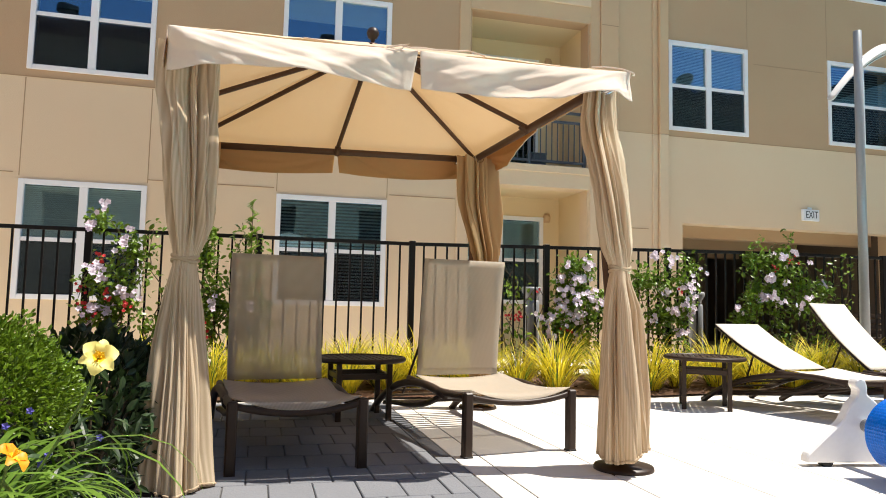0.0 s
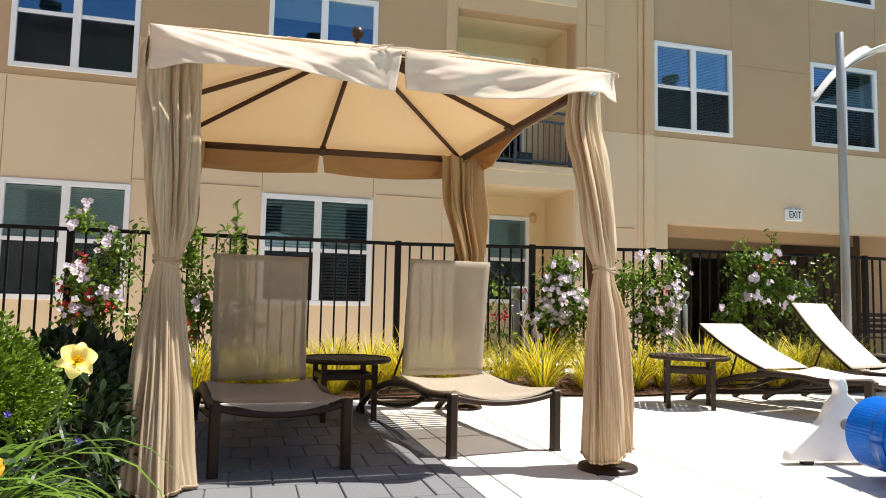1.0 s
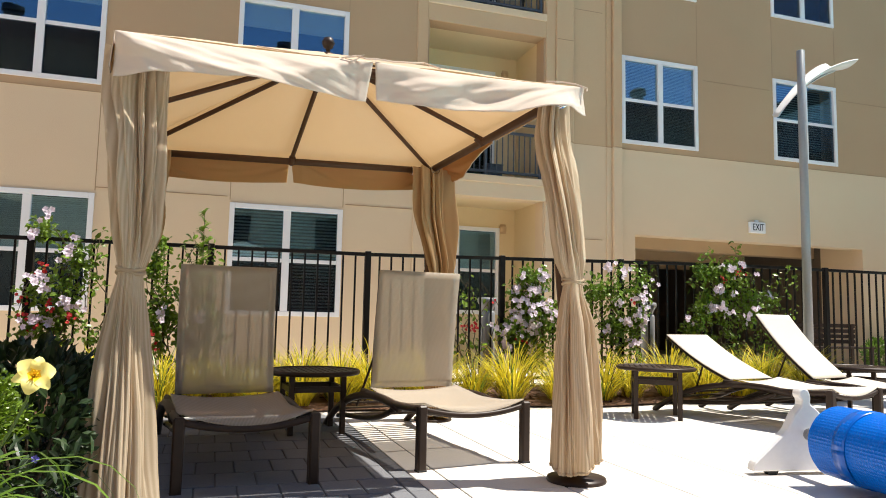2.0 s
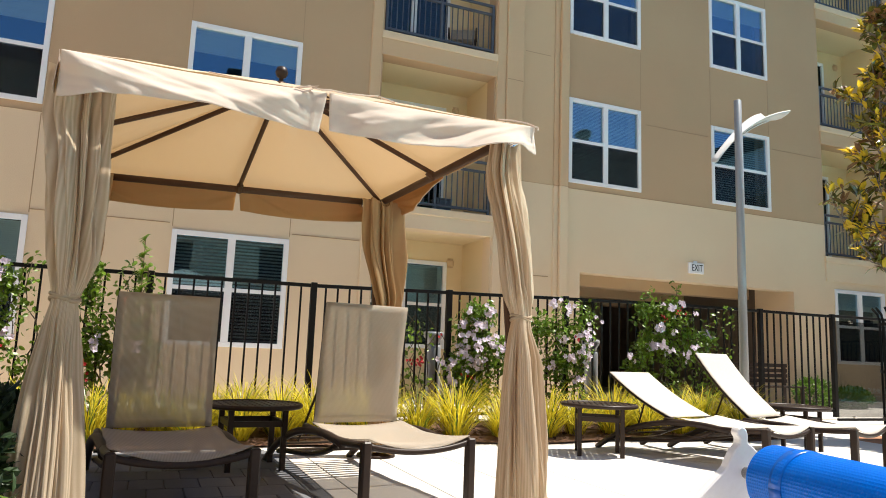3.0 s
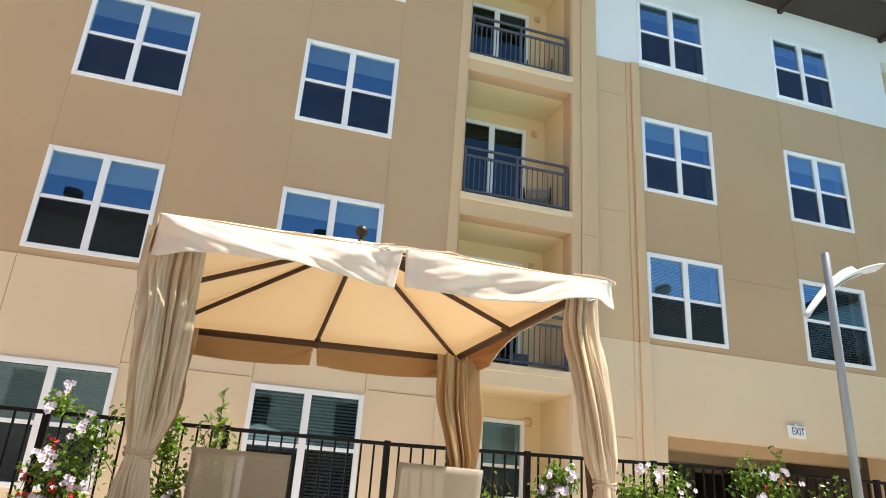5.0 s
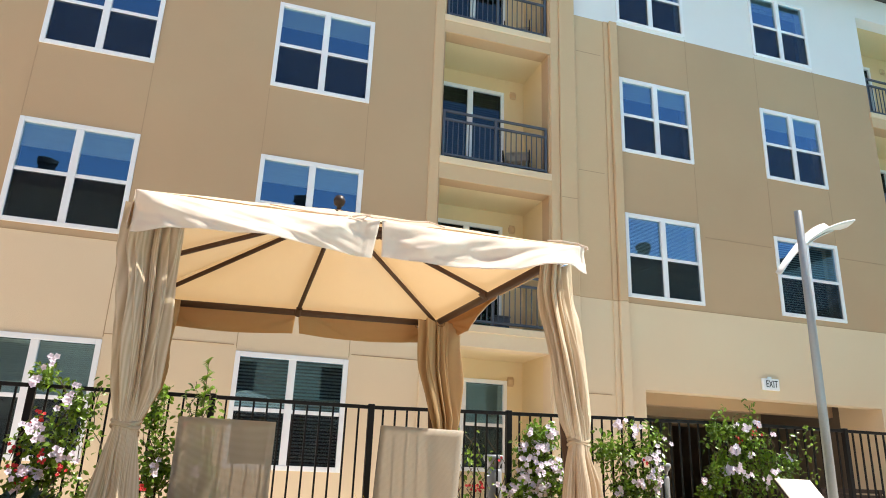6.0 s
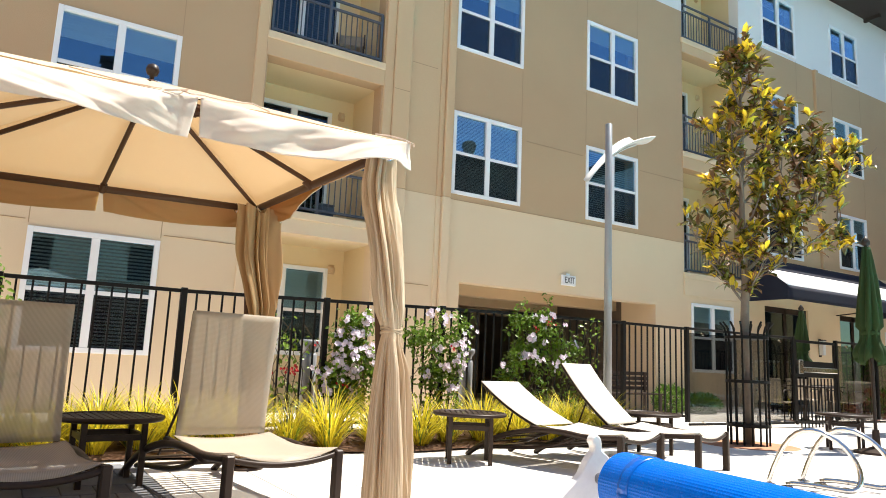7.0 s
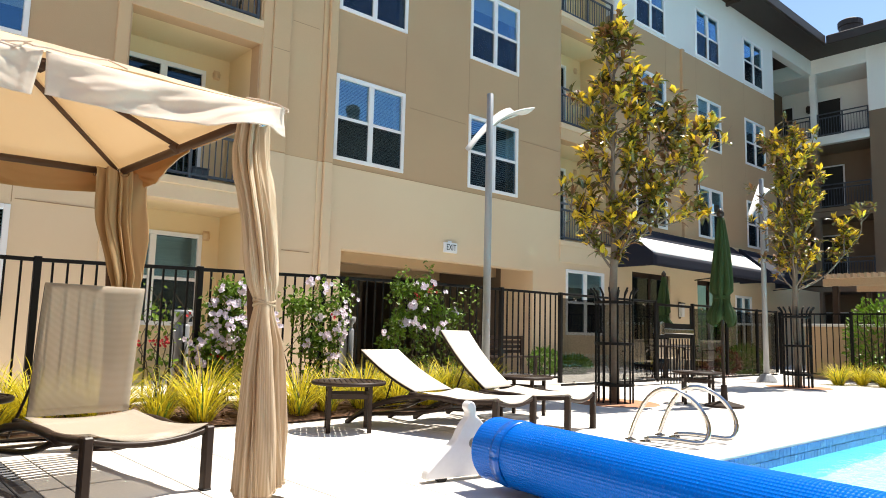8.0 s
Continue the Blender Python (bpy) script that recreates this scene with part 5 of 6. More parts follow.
# ---------------- umbrellas ----------------
def closed_umbrella(m, h, seed):
    um = thing("closed_umbrella", m, "closed dark green market umbrella", "umbrella", "closed umbrellas")
    part("pole", T([(0, 0, 0.04), (0, 0, h)], 0.022, 10), BRONZE, um)
    part("base", lathe(bmesh.new(), [(0.26, 0.0), (0.26, 0.03), (0.1, 0.07), (0.05, 0.09), (0.04, 0.3)], 22), BRONZE, um)
    part("finial", lathe(bmesh.new(), [(0.02, h), (0.05, h + 0.02), (0.055, h + 0.06), (0.03, h + 0.1), (0.012, h + 0.13)], 12), BRONZE, um, smooth=True)
    rng = random.Random(seed)
    ph = rng.uniform(0, 6)
    rows = []
    for i in range(31):
        t = i / 30
        z = h - 0.01 - (h - 1.16) * t
        r = 0.04 + 0.1 * math.sin(min(1, t * 1.15) * math.pi / 2)
        if 0.70 < t < 0.82:
            r *= 0.72
        if t > 0.82:
            r = 0.1 + 0.07 * math.sin((t - 0.82) / 0.18 * math.pi * 0.7)
        row = []
        for j in range(65):
            a = 2 * math.pi * j / 64
            rr = r * (0.9 + 0.5 * (abs(math.sin(4 * a + ph + t * 1.2)) - 0.5) + 0.14 * math.sin(5 * a + 5 * t))
            row.append((rr * math.cos(a), rr * math.sin(a), z + (0.05 * math.sin(4 * a + ph) if t > 0.95 else 0)))
        rows.append(row)
    part("canopy", sheet(rows, 0.003), UMBRELLA, um, "folded green canvas")
    part("strap", lathe(bmesh.new(), [(0.1, h - (h - 1.16) * 0.78), (0.112, h - (h - 1.16) * 0.77), (0.112, h - (h - 1.16) * 0.75), (0.1, h - (h - 1.16) * 0.74)], 20), UMBRELLA, um)
    return um


closed_umbrella(pose(9.7, 4.88, 0), 2.66, 2)
closed_umbrella(pose(14.4, 8.6, 0), 2.3, 4)

# ---------------- terrace under the awning ----------------
awn = thing("terrace_awning", Matrix(), "navy canvas awning with a white band over the terrace doors", "awning")
for x0, x1 in ((16.4, 23.0), (23.5, 26.3)):
    prof = [(YF - 0.02, 4.0), (YF - 0.5, 3.62), (YF - 1.1, 3.15), (YF - 1.1, 2.8)]
    for k, mat in ((0, AWNING_NAVY), (1, AWNING_WHITE if x0 < 20 else AWNING_NAVY), (2, AWNING_NAVY)):
        (ya, za), (yb, zb) = prof[k], prof[k + 1]
        rows = [[(x0 + (x1 - x0) * j / 30, ya + (yb - ya) * i / 4, za + (zb - za) * i / 4 + 0.012 * noise.noise(Vector((j, i, k)))) for j in range(31)] for i in range(5)]
        part("canvas_band", sheet(rows, 0.004), mat, awn, "white canvas band" if mat is AWNING_WHITE else "navy canvas band")
    for x in (x0, x1):
        bm = bmesh.new()
        bm.faces.new([bm.verts.new((x, y, z)) for y, z in prof + [(YF - 0.02, 2.8)]])
        part("end_panel", bm, AWNING_NAVY, awn)
    part("strut", T([(x0 + 4.1, YF - 0.02, 2.72), (x0 + 4.1, YF - 0.9, 2.8)] if x0 < 20 else [(x1 - 0.2, YF - 0.02, 2.72), (x1 - 0.2, YF - 0.9, 2.8)], 0.018, 6), BRONZE, awn)


def patio_chair(m):
    ch = thing("patio_chair", m, "beige sling patio chair on a dark frame", "chair", "terrace chairs")
    for x in (-0.26, 0.26):
        for y in (-0.24, 0.24):
            part("leg", T([(x, y, 0), (x * 0.95, y * 0.9, 0.42)], 0.014, 6), BRONZE, ch)
        part("armrest", T([(x, -0.24, 0.42), (x, -0.22, 0.64), (x, 0.2, 0.65), (x, 0.27, 0.6)], 0.014, 6), BRONZE, ch)
    part("seat", sheet([[(-0.24 + 0.48 * j / 4, -0.24 + 0.46 * i / 4, 0.42 - 0.03 * math.sin(math.pi * i / 4)) for j in range(5)] for i in range(5)], 0.006), SLING, ch)
    part("backrest", sheet([[(-0.24 + 0.48 * j / 4, 0.22 + 0.12 * i / 4, 0.42 + 0.45 * i / 4) for j in range(5)] for i in range(5)], 0.006), SLING, ch)
    return ch


def dining_table(m):
    dt = thing("dining_table", m, "round dark metal patio table", "table", "terrace tables")
    part("tabletop", lathe(bmesh.new(), [(0.5, 0.7), (0.52, 0.715), (0.52, 0.73), (0.5, 0.74)], 28), BRONZE, dt)
    for k in range(4):
        a = math.pi / 4 + k * math.pi / 2
        part("leg", T([(0.4 * math.cos(a), 0.4 * math.sin(a), 0), (0.32 * math.cos(a), 0.32 * math.sin(a), 0.7)], 0.02, 6), BRONZE, dt)
    return dt


pc = patio_chair(pose(13.4, 8.6, 0.014, 0, 0, 100))
for x, y, r in ((15.95, 8.6, -100), (16.2, 9.7, 100), (18.2, 9.4, -80)):
    copy_thing(pc, pose(x, y, 0.014, 0, 0, r))
for z in LEVELS[1:]:
    copy_thing(pc, pose(5.2, YF + 0.7, z + 0.002, 0, 0, -25))
dtab = dining_table(pose(14.7, 8.65, 0.014))
copy_thing(dtab, pose(17.2, 9.5, 0.014))
bench = thing("park_bench", pose(11.15, 10.3, 0.014, 0, 0, 0), "dark slatted bench by the building wall", "bench")
for k in range(5):
    part("seat_slat", B(-0.75, -0.2 + k * 0.09, 0.42, 0.75, -0.13 + k * 0.09, 0.45), BRONZE, bench)
for k in range(4):
    part("back_slat", B(-0.75, 0.25, 0.5 + k * 0.1, 0.75, 0.275, 0.57 + k * 0.1), BRONZE, bench)
for x in (-0.65, 0.65):
    part("leg", B(x - 0.03, -0.2, 0, x + 0.03, -0.15, 0.42), BRONZE, bench)
    part("leg", B(x - 0.03, 0.22, 0, x + 0.03, 0.25, 0.86), BRONZE, bench)
perg = thing("pergola", Matrix(), "tan slatted pergola by the wing", "pergola")
for k in range(34):
    part("slat", B(20.4, 7.3 - k * 0.16, 2.62, 23.6, 7.37 - k * 0.16, 2.74), PERGOLA, perg)
for x in (20.7, 23.3):
    part("beam", B(x - 0.06, 1.9, 2.42, x + 0.06, 7.5, 2.62), PERGOLA, perg)
    for y in (2.1, 7.2):
        part("post", B(x - 0.07, y - 0.07, 0, x + 0.07, y + 0.07, 2.42, 0.01), BRONZE, perg)
gw = thing("garden_wall", Matrix(), "low tan stucco garden wall with a pale cap", "wall", kind="structure")
part("wall_body", B(19.2, 2.0, 0, 19.4, 7.45, 1.3), STUCCO_TAN, gw)
part("wall_cap", B(19.16, 1.96, 1.3001, 19.44, 7.49, 1.37, 0.01), CONCRETE, gw, "pale concrete cap")

bx = thing("balcony_planter", pose(4.75, YF + 0.35, 3.302), "small dark planter box on the balcony floor", "planter")
part("planter_box", B(-0.14, -0.12, 0.0, 0.14, 0.12, 0.24, 0.01), RAIL_BLUE, bx)
part("planter_rim", B(-0.155, -0.135, 0.2401, 0.155, 0.135, 0.265, 0.006), RAIL_BLUE, bx)

# ---------------- plants ----------------


def rvec(rng):
    while True:
        v = Vector((rng.uniform(-1, 1), rng.uniform(-1, 1), rng.uniform(-1, 1)))
        if 0.05 < v.length < 1:
            return v.normalized()


def magnolia(m, height, seed, lobes, label):
    """Trunk, rising limbs, and whorls of stiff leaves at the twig ends."""
    rng = random.Random(seed)
    tree = thing("magnolia_tree", m, label, "tree", "magnolia trees")
    trunk = [(0.0, 0.0, 0.0), (0.01, 0.0, 0.8), (-0.015, 0.01, 1.5), (0.02, 0.0, 2.3), (0.0, 0.02, 3.2), (0.02, 0.0, 4.2), (0.0, 0.0, height - 0.25)]
    bm = bmesh.new()
    tube(bm, trunk, [0.075, 0.065, 0.06, 0.05, 0.037, 0.023, 0.008], 9)
    part("trunk", bm, BARK, tree, "smooth grey-brown trunk", True)
    limbs, tips = [], []

    def limb(p0, d, ln, r, depth):
        pts, p = [p0], p0.copy()
        n = 6
        for i in range(n):
            d = (d + Vector((0, 0, 0.12)) + rvec(rng) * 0.12).normalized()
            p = p + d * (ln / n)
            pts.append(p.copy())
        limbs.append((pts, r))
        for i in range(2, n + 1):
            tips.append((pts[i], d))
        if depth:
            for k in range(3 + depth):
                i = rng.randint(2, n)
                limb(pts[i].copy(), (d + rvec(rng) * 0.85).normalized(), ln * rng.uniform(0.35, 0.6), r * 0.55, depth - 1)

    for z0, az, el, ln in lobes:
        d = Vector((math.cos(az) * math.cos(el), math.sin(az) * math.cos(el), math.sin(el)))
        limb(Vector((0.0, 0.0, z0)), d, ln, 0.016 + 0.008 * ln, 2 if ln > 1.35 else 1)
    bm = bmesh.new()
    for pts, r in limbs:
        tube(bm, pts, [r * (1 - 0.8 * i / (len(pts) - 1)) for i in range(len(pts))], 5, False)
    part("branchwork", bm, BARK, tree, "thin rising branches", True)
    leaves = []
    for p, d in tips:
        if rng.random() < 0.6:
            continue
        young = rng.random() < 0.5
        for k in range(rng.randint(6, 10)):
            ld = (d * rng.uniform(0.1, 0.8) + rvec(rng)).normalized()
            if ld.z < -0.5:
                ld.z *= 0.4
            q = p + rvec(rng) * 0.035
            mi = 1 if young and k > 2 else (2 if rng.random() < 0.3 else 0)
            ln = rng.uniform(0.1, 0.2)
            if mi == 1:
                ld = (ld + Vector((0, 0, 0.8))).normalized()
            leaves.append((q, ld, (rng.uniform(-0.4, 0.4), rng.uniform(-0.4, 0.4), 1), ln, ln * 0.43, 0.02, mi))
    crown = new("crown", leaf_mesh("crown", leaves, [MAG_GREEN, MAG_YELLOW, MAG_RUST]))
    crown.parent = tree
    crown["label"] = "glossy olive leaves with bright yellow young growth"
    bl = []
    for k in range(4):
        p, d = rng.choice(tips)
        for j in range(8):
            a = j * math.pi / 4
            bl.append((p, (math.cos(a), math.sin(a), 0.9 if j % 2 else 0.3), (0, 0, 1), 0.12, 0.09, 0.01, 0))
    bo = new("blossoms", leaf_mesh("blossoms", bl, [PETAL_WHITE]))
    bo.parent = tree
    bo["label"] = "large white blossoms"
    return tree


rt = random.Random(11)
lob = []
for k in range(30):
    z0 = 1.75 + 3.4 * k / 29
    ln = (0.95 - 0.4 * k / 29) * rt.uniform(0.55, 1.05)
    lob.append((z0, k * 2.4 + rt.uniform(-0.3, 0.3), radians(rt.uniform(25, 60)), ln))
lob += [(2.3, -0.75, radians(38), 1.9), (2.7, -0.62, radians(45), 1.5), (2.2, -0.95, radians(26), 1.4), (2.0, 2.4, radians(25), 1.0), (2.5, -0.5, radians(30), 1.5)]
magnolia(pose(8.72, 6.0, 0), 5.7, 21, lob, "young magnolia tree with olive and yellow leaves in a steel guard")
lob = []
for k in range(36):
    z0 = 1.85 + 2.95 * k / 35
    lob.append((z0, k * 2.4 + rt.uniform(-0.3, 0.3), radians(rt.uniform(28, 60)), (1.12 - 0.35 * k / 35) * rt.uniform(0.65, 1.05)))
lob += [(1.95, -0.9, radians(14), 1.5)]
magnolia(pose(15.08, 6.02, 0), 5.25, 33, lob, "second magnolia tree in a steel guard near the side fence")


def tree_guard(m):
    tg = thing("tree_guard", m, "black steel tree guard of bars and rings", "tree guard", "tree guards")
    r = 0.26
    for k in range(16):
        a = 2 * math.pi * k / 16
        c, s = math.cos(a), math.sin(a)
        part("bar", T([(r * c, r * s, 0.0), (r * c, r * s, 1.45), (r * 1.08 * c, r * 1.08 * s, 1.53), (r * 1.3 * c, r * 1.3 * s, 1.6)], 0.014, 6), FENCE_BLACK, tg)
    for z in (0.25, 0.82, 1.4):
        part("ring_band", lathe(bmesh.new(), [(r + 0.012, z - 0.02), (r + 0.018, z - 0.02), (r + 0.018, z + 0.02), (r + 0.012, z + 0.02)], 32), FENCE_BLACK, tg)
    return tg


guard = tree_guard(pose(8.72, 6.0, 0.01))
copy_thing(guard, pose(15.08, 6.02, 0.01))
for x, y in ((8.72, 6.0), (15.08, 6.02)):
    bm = lathe(bmesh.new(), [(0.62, 0.0), (0.6, 0.008), (0.1, 0.012)], 30, (x, y))
    solid("tree_pit", bm, TERRACOTTA, "round tree pit of reddish gravel", "tree pit", "tree pits")


def grass_clump(name, seed, n, h, mats, droop=(0.7, 1.6), width=0.009, spread=0.1):
    rng = random.Random(seed)
    bl = []
    for k in range(n):
        r, a = spread * math.sqrt(rng.random()), rng.uniform(0, 6.28)
        az = a + rng.uniform(-0.7, 0.7)
        bl.append(((r * math.cos(a), r * math.sin(a), 0), az, h * rng.uniform(0.6, 1.2), width * rng.uniform(0.7, 1.2), rng.uniform(0.05, 0.75), rng.uniform(*droop), rng.choices(range(len(mats)), [8, 1.2, 0.8][:len(mats)])[0]))
    return blade_mesh(name, bl, mats)


clumps = [grass_clump("golden_grass", 40 + k, 300, 0.64, [GRASS_YELLOW, LEAF_STRAP, STEM]) for k in range(5)]
rg = random.Random(5)
x = -0.75
while x < 6.75:
    for row, y in enumerate((6.72, 7.12)):
        if row and rg.random() < 0.25:
            continue
        ob = new("golden_grass_clump", clumps[rg.randrange(5)])
        s = rg.uniform(0.78, 1.12) * (0.85 if row else 1.0)
        ob.matrix_basis = pose(x + rg.uniform(-0.12, 0.12) + 0.2 * row, y + rg.uniform(-0.08, 0.12), 0.04, 0, 0, rg.uniform(0, 360)) @ Matrix.Diagonal((s, s, s * rg.uniform(0.85, 1.1), 1))
        tagged(ob, "arching golden-yellow grass clump in bark mulch", "grass", "golden grass clumps")
    x += rg.uniform(0.34, 0.5)
for x, y in ((16.9, 5.9), (17.4, 5.6), (17.2, 5.1), (17.5, 4.6)):
    ob = new("golden_grass_clump", clumps[rg.randrange(5)])
    ob.matrix_basis = pose(x, y, 0.0, 0, 0, rg.uniform(0, 360)) @ Matrix.Diagonal((1.0, 1.0, 0.85, 1))
    tagged(ob, "golden-yellow grass clump by the side fence", "grass", "golden grass clumps")
# bark chips
rc = random.Random(77)
chips = bmesh.new()
for k in range(1500):
    x, y = rc.uniform(-0.9, 6.9), rc.uniform(6.44, 8.2)
    a, ln, w = rc.uniform(0, 3.14), rc.uniform(0.015, 0.04), rc.uniform(0.006, 0.014)
    z = 0.05 + 0.06 * math.sin(math.pi * (y - 6.42) / 2.0) - 0.02
    c, s = math.cos(a), math.sin(a)
    v = [chips.verts.new((x + c * i * ln - s * j * w, y + s * i * ln + c * j * w, z + rc.uniform(0, 0.02))) for i, j in ((-1, -1), (1, -1), (1, 1), (-1, 1))]
    chips.faces.new(v)
solid("bark_chips", chips, MULCH, "loose reddish bark chips over the planting bed", "mulch", kind="stuff")


def vine(x0, x1, ztop, seed, n, flowers, reds, label, y=7.66, zlow=0.0):
    """A climber on the fence: stems, leaves in uneven masses, trumpet blossoms."""
    rng = random.Random(seed)
    vn = thing("flowering_vine", Matrix(), label, "vine", "flowering vines")
    bm = bmesh.new()
    nodes = []
    for k in range(8):
        bx = rng.uniform(x0 + 0.1, x1 - 0.1)
        p = Vector((bx, y + rng.uniform(-0.03, 0.05), 0.03))
        pts = [p.copy()]
        top = ztop * rng.uniform(0.7, 1.03)
        while p.z < top:
            p = p + Vector((rng.uniform(-0.09, 0.09) + 0.03 * ((x0 + x1) / 2 - p.x), rng.uniform(-0.035, 0.035) + 0.2 * (y - p.y), rng.uniform(0.08, 0.14)))
            pts.append(p.copy())
        nodes += [q for q in pts if q.z > 0.3]
        tube(bm, pts, [0.008 * (1 - 0.7 * i / len(pts)) + 0.001 for i in range(len(pts))], 5, False)
    part("stem_work", bm, STEM, vn, smooth=True)
    masses = [(Vector((rng.uniform(x0, x1), y + rng.uniform(-0.06, 0.1), rng.uniform(zlow + 0.35, 1) * ztop)), rng.uniform(0.1, 0.26)) for _ in range(9)]
    leaves = []
    for k in range(round(n * 1.9)):
        if rng.random() < 0.6:
            c, r = rng.choice(masses)
            p = c + rvec(rng) * r * rng.random() ** 0.5
        else:
            p = rng.choice(nodes) + rvec(rng) * 0.09
        p.y = y + (p.y - y) * 0.75
        if p.z < 0.08:
            p.z = 0.1
        ln = rng.uniform(0.04, 0.085)
        leaves.append((p, rvec(rng) + Vector((0, -0.3, -0.15)), rvec(rng) + Vector((0, -0.8, 0.9)), ln, ln * 0.55, 0.008, 0 if rng.random() < 0.62 else 1))
    fo = new("foliage", leaf_mesh("foliage", leaves, [LEAF_GREEN, LEAF_HEDGE]))
    fo.parent = vn
    fo["label"] = "glossy mid-green leaves"

    def blooms(name, count, mat, size, lab):
        bl = []
        heads = []
        for k in range(max(2, count // 6)):
            c, r = rng.choice(masses)
            q = c + rvec(rng) * r * 1.05
            q.z = max(0.35, q.z + 0.05)
            heads.append(Vector((q.x, min(q.y, y) - rng.uniform(0.04, 0.1), q.z)))
        for k in range(count):
            p = rng.choice(heads) + rvec(rng) * rng.uniform(0.01, 0.085)
            n0 = Vector((rng.uniform(-0.5, 0.5), -1, rng.uniform(-0.1, 0.7))).normalized()
            u = n0.cross(Vector((0, 0, 1))).normalized()
            w = n0.cross(u)
            for j in range(5):
                a = j * 2 * math.pi / 5
                bl.append((p, u * math.cos(a) + w * math.sin(a) + n0 * 0.35, n0, size, size * 0.85, 0.004, 0))
        f = new(name, leaf_mesh(name, bl, [mat]))
        f.parent = vn
        f["label"] = lab

    if flowers:
        blooms("blossoms", flowers, PETAL_WHITE, 0.035, "pale pink-white trumpet blossoms")
    if reds:
        blooms("red_blossoms", reds, PETAL_RED, 0.02, "small red blossoms")
    return vn


vine(-1.62, -0.8, 1.62, 61, 900, 90, 40, "flowering vine with pale blossoms climbing the fence")
vine(-0.45, 0.15, 1.55, 62, 800, 14, 22, "leafy vine with a few pale blossoms climbing the fence")
vine(3.4, 4.08, 1.42, 63, 1400, 230, 4, "dense flowering vine full of pale pink blossoms on the fence")
vine(4.4, 5.25, 1.45, 64, 800, 95, 3, "open flowering vine with pale blossoms on the fence")
vine(5.9, 6.75, 1.72, 65, 1000, 80, 14, "broad flowering vine in front of the parking passage")
vine(6.7, 7.5, 1.5, 66, 420, 26, 6, "leafy vine beside the lamp post")
vine(2.9, 3.25, 1.2, 67, 70, 0, 26, "thin red-flowered plant behind the fence", y=7.95)
rs = random.Random(3)
sap = thing("leafy_sapling", pose(0.02, 7.6, 0.03), "slim leafy sapling rising over the fence", "sapling")
part("stem", T([(0, 0, 0), (0.01, 0, 0.9), (0.0, 0.0, 1.86)], [0.012, 0.008, 0.003], 6), STEM, sap)
lv = [((0, 0, z), (math.cos(z * 37), math.sin(z * 37), 0.6), (0, 0, 1), 0.11 * (2.0 - z) + 0.05, 0.035, 0.01, 0) for z in [0.5 + 1.36 * k / 110 for k in range(110)]]
fo = new("foliage", leaf_mesh("foliage", lv, [LEAF_GREEN]))
fo.parent = sap


def shrub(name, x, y, rx, ry, h, seed, n, ln, mat, label, cat, low=0.0):
    rng = random.Random(seed)
    sh = thing(name, pose(x, y, 0), label, cat)
    bm = bmesh.new()
    for k in range(9):
        a = k * 0.7
        tube(bm, [(0.02 * math.cos(a), 0.02 * math.sin(a), 0), (rx * 0.4 * math.cos(a), ry * 0.4 * math.sin(a), h * 0.45), (rx * 0.7 * math.cos(a), ry * 0.7 * math.sin(a), h * 0.75)], [0.012, 0.008, 0.003], 5, False)
    part("stem_work", bm, STEM, sh)
    leaves = []
    while len(leaves) < n:
        v = rvec(rng)
        rad = rng.uniform(0.55, 1.0) ** 0.5
        bump = 1 + 0.16 * noise.noise(v * 3.1 + Vector((seed, 0, 0))) + 0.1 * noise.noise(v * 7 + Vector((seed, 5, 0)))
        p = Vector((v.x * rx * rad * bump, v.y * ry * rad * bump, h * 0.5 + v.z * h * 0.5 * rad * bump))
        if p.z < low + 0.03:
            continue
        L = ln * rng.uniform(0.7, 1.3)
        leaves.append((p, v + rvec(rng) * 0.8 + Vector((0, 0, 0.3)), rvec(rng) + v, L, L * 0.5, 0.003, 0))
    fo = new("foliage", leaf_mesh("foliage", leaves, [mat]))
    fo.parent = sh
    return sh


shrub("boxwood_shrub", -0.98, 3.02, 0.5, 0.42, 0.84, 71, 15000, 0.024, LEAF_HEDGE, "rounded bright green boxwood shrub", "shrub", 0.36)
shrub("boxwood_shrub", -1.85, 3.3, 0.6, 0.55, 0.84, 72, 7000, 0.03, LEAF_HEDGE, "rounded green boxwood shrub in the garden bed", "shrub", 0.3)
shrub("shade_shrub", -0.55, 3.5, 0.26, 0.26, 0.6, 73, 1500, 0.055, LEAF_DARK, "leafy shrub in shade-darkened green beside the cabana curtain", "shrub")
shrub("shade_shrub", -0.8, 4.6, 0.4, 0.5, 0.65, 74, 1500, 0.08, LEAF_DARK, "leafy shrub in shade-darkened green behind the curtain", "shrub")
shrub("terrace_shrub", 12.75, 10.7, 0.45, 0.25, 0.6, 75, 900, 0.08, LEAF_STRAP, "low green shrub by the building wall", "shrub")
shrub("terrace_shrub", 13.8, 10.7, 0.6, 0.28, 0.42, 76, 1200, 0.09, LEAF_STRAP, "low flowering green border by the building wall", "shrub")
shrub("terrace_shrub", 18.9, 8.9, 0.9, 0.5, 0.75, 77, 1200, 0.1, LEAF_STRAP, "green shrub border behind the glass fence", "shrub")
shrub("terrace_shrub", 18.85, 5.65, 0.3, 0.75, 1.95, 78, 1700, 0.1, LEAF_GREEN, "leafy shrub behind the side fence", "shrub")
shrub("terrace_shrub", 17.0, 8.6, 0.7, 0.4, 0.7, 79, 420, 0.09, RED_FOLIAGE, "reddish shrub behind the glass fence", "shrub")


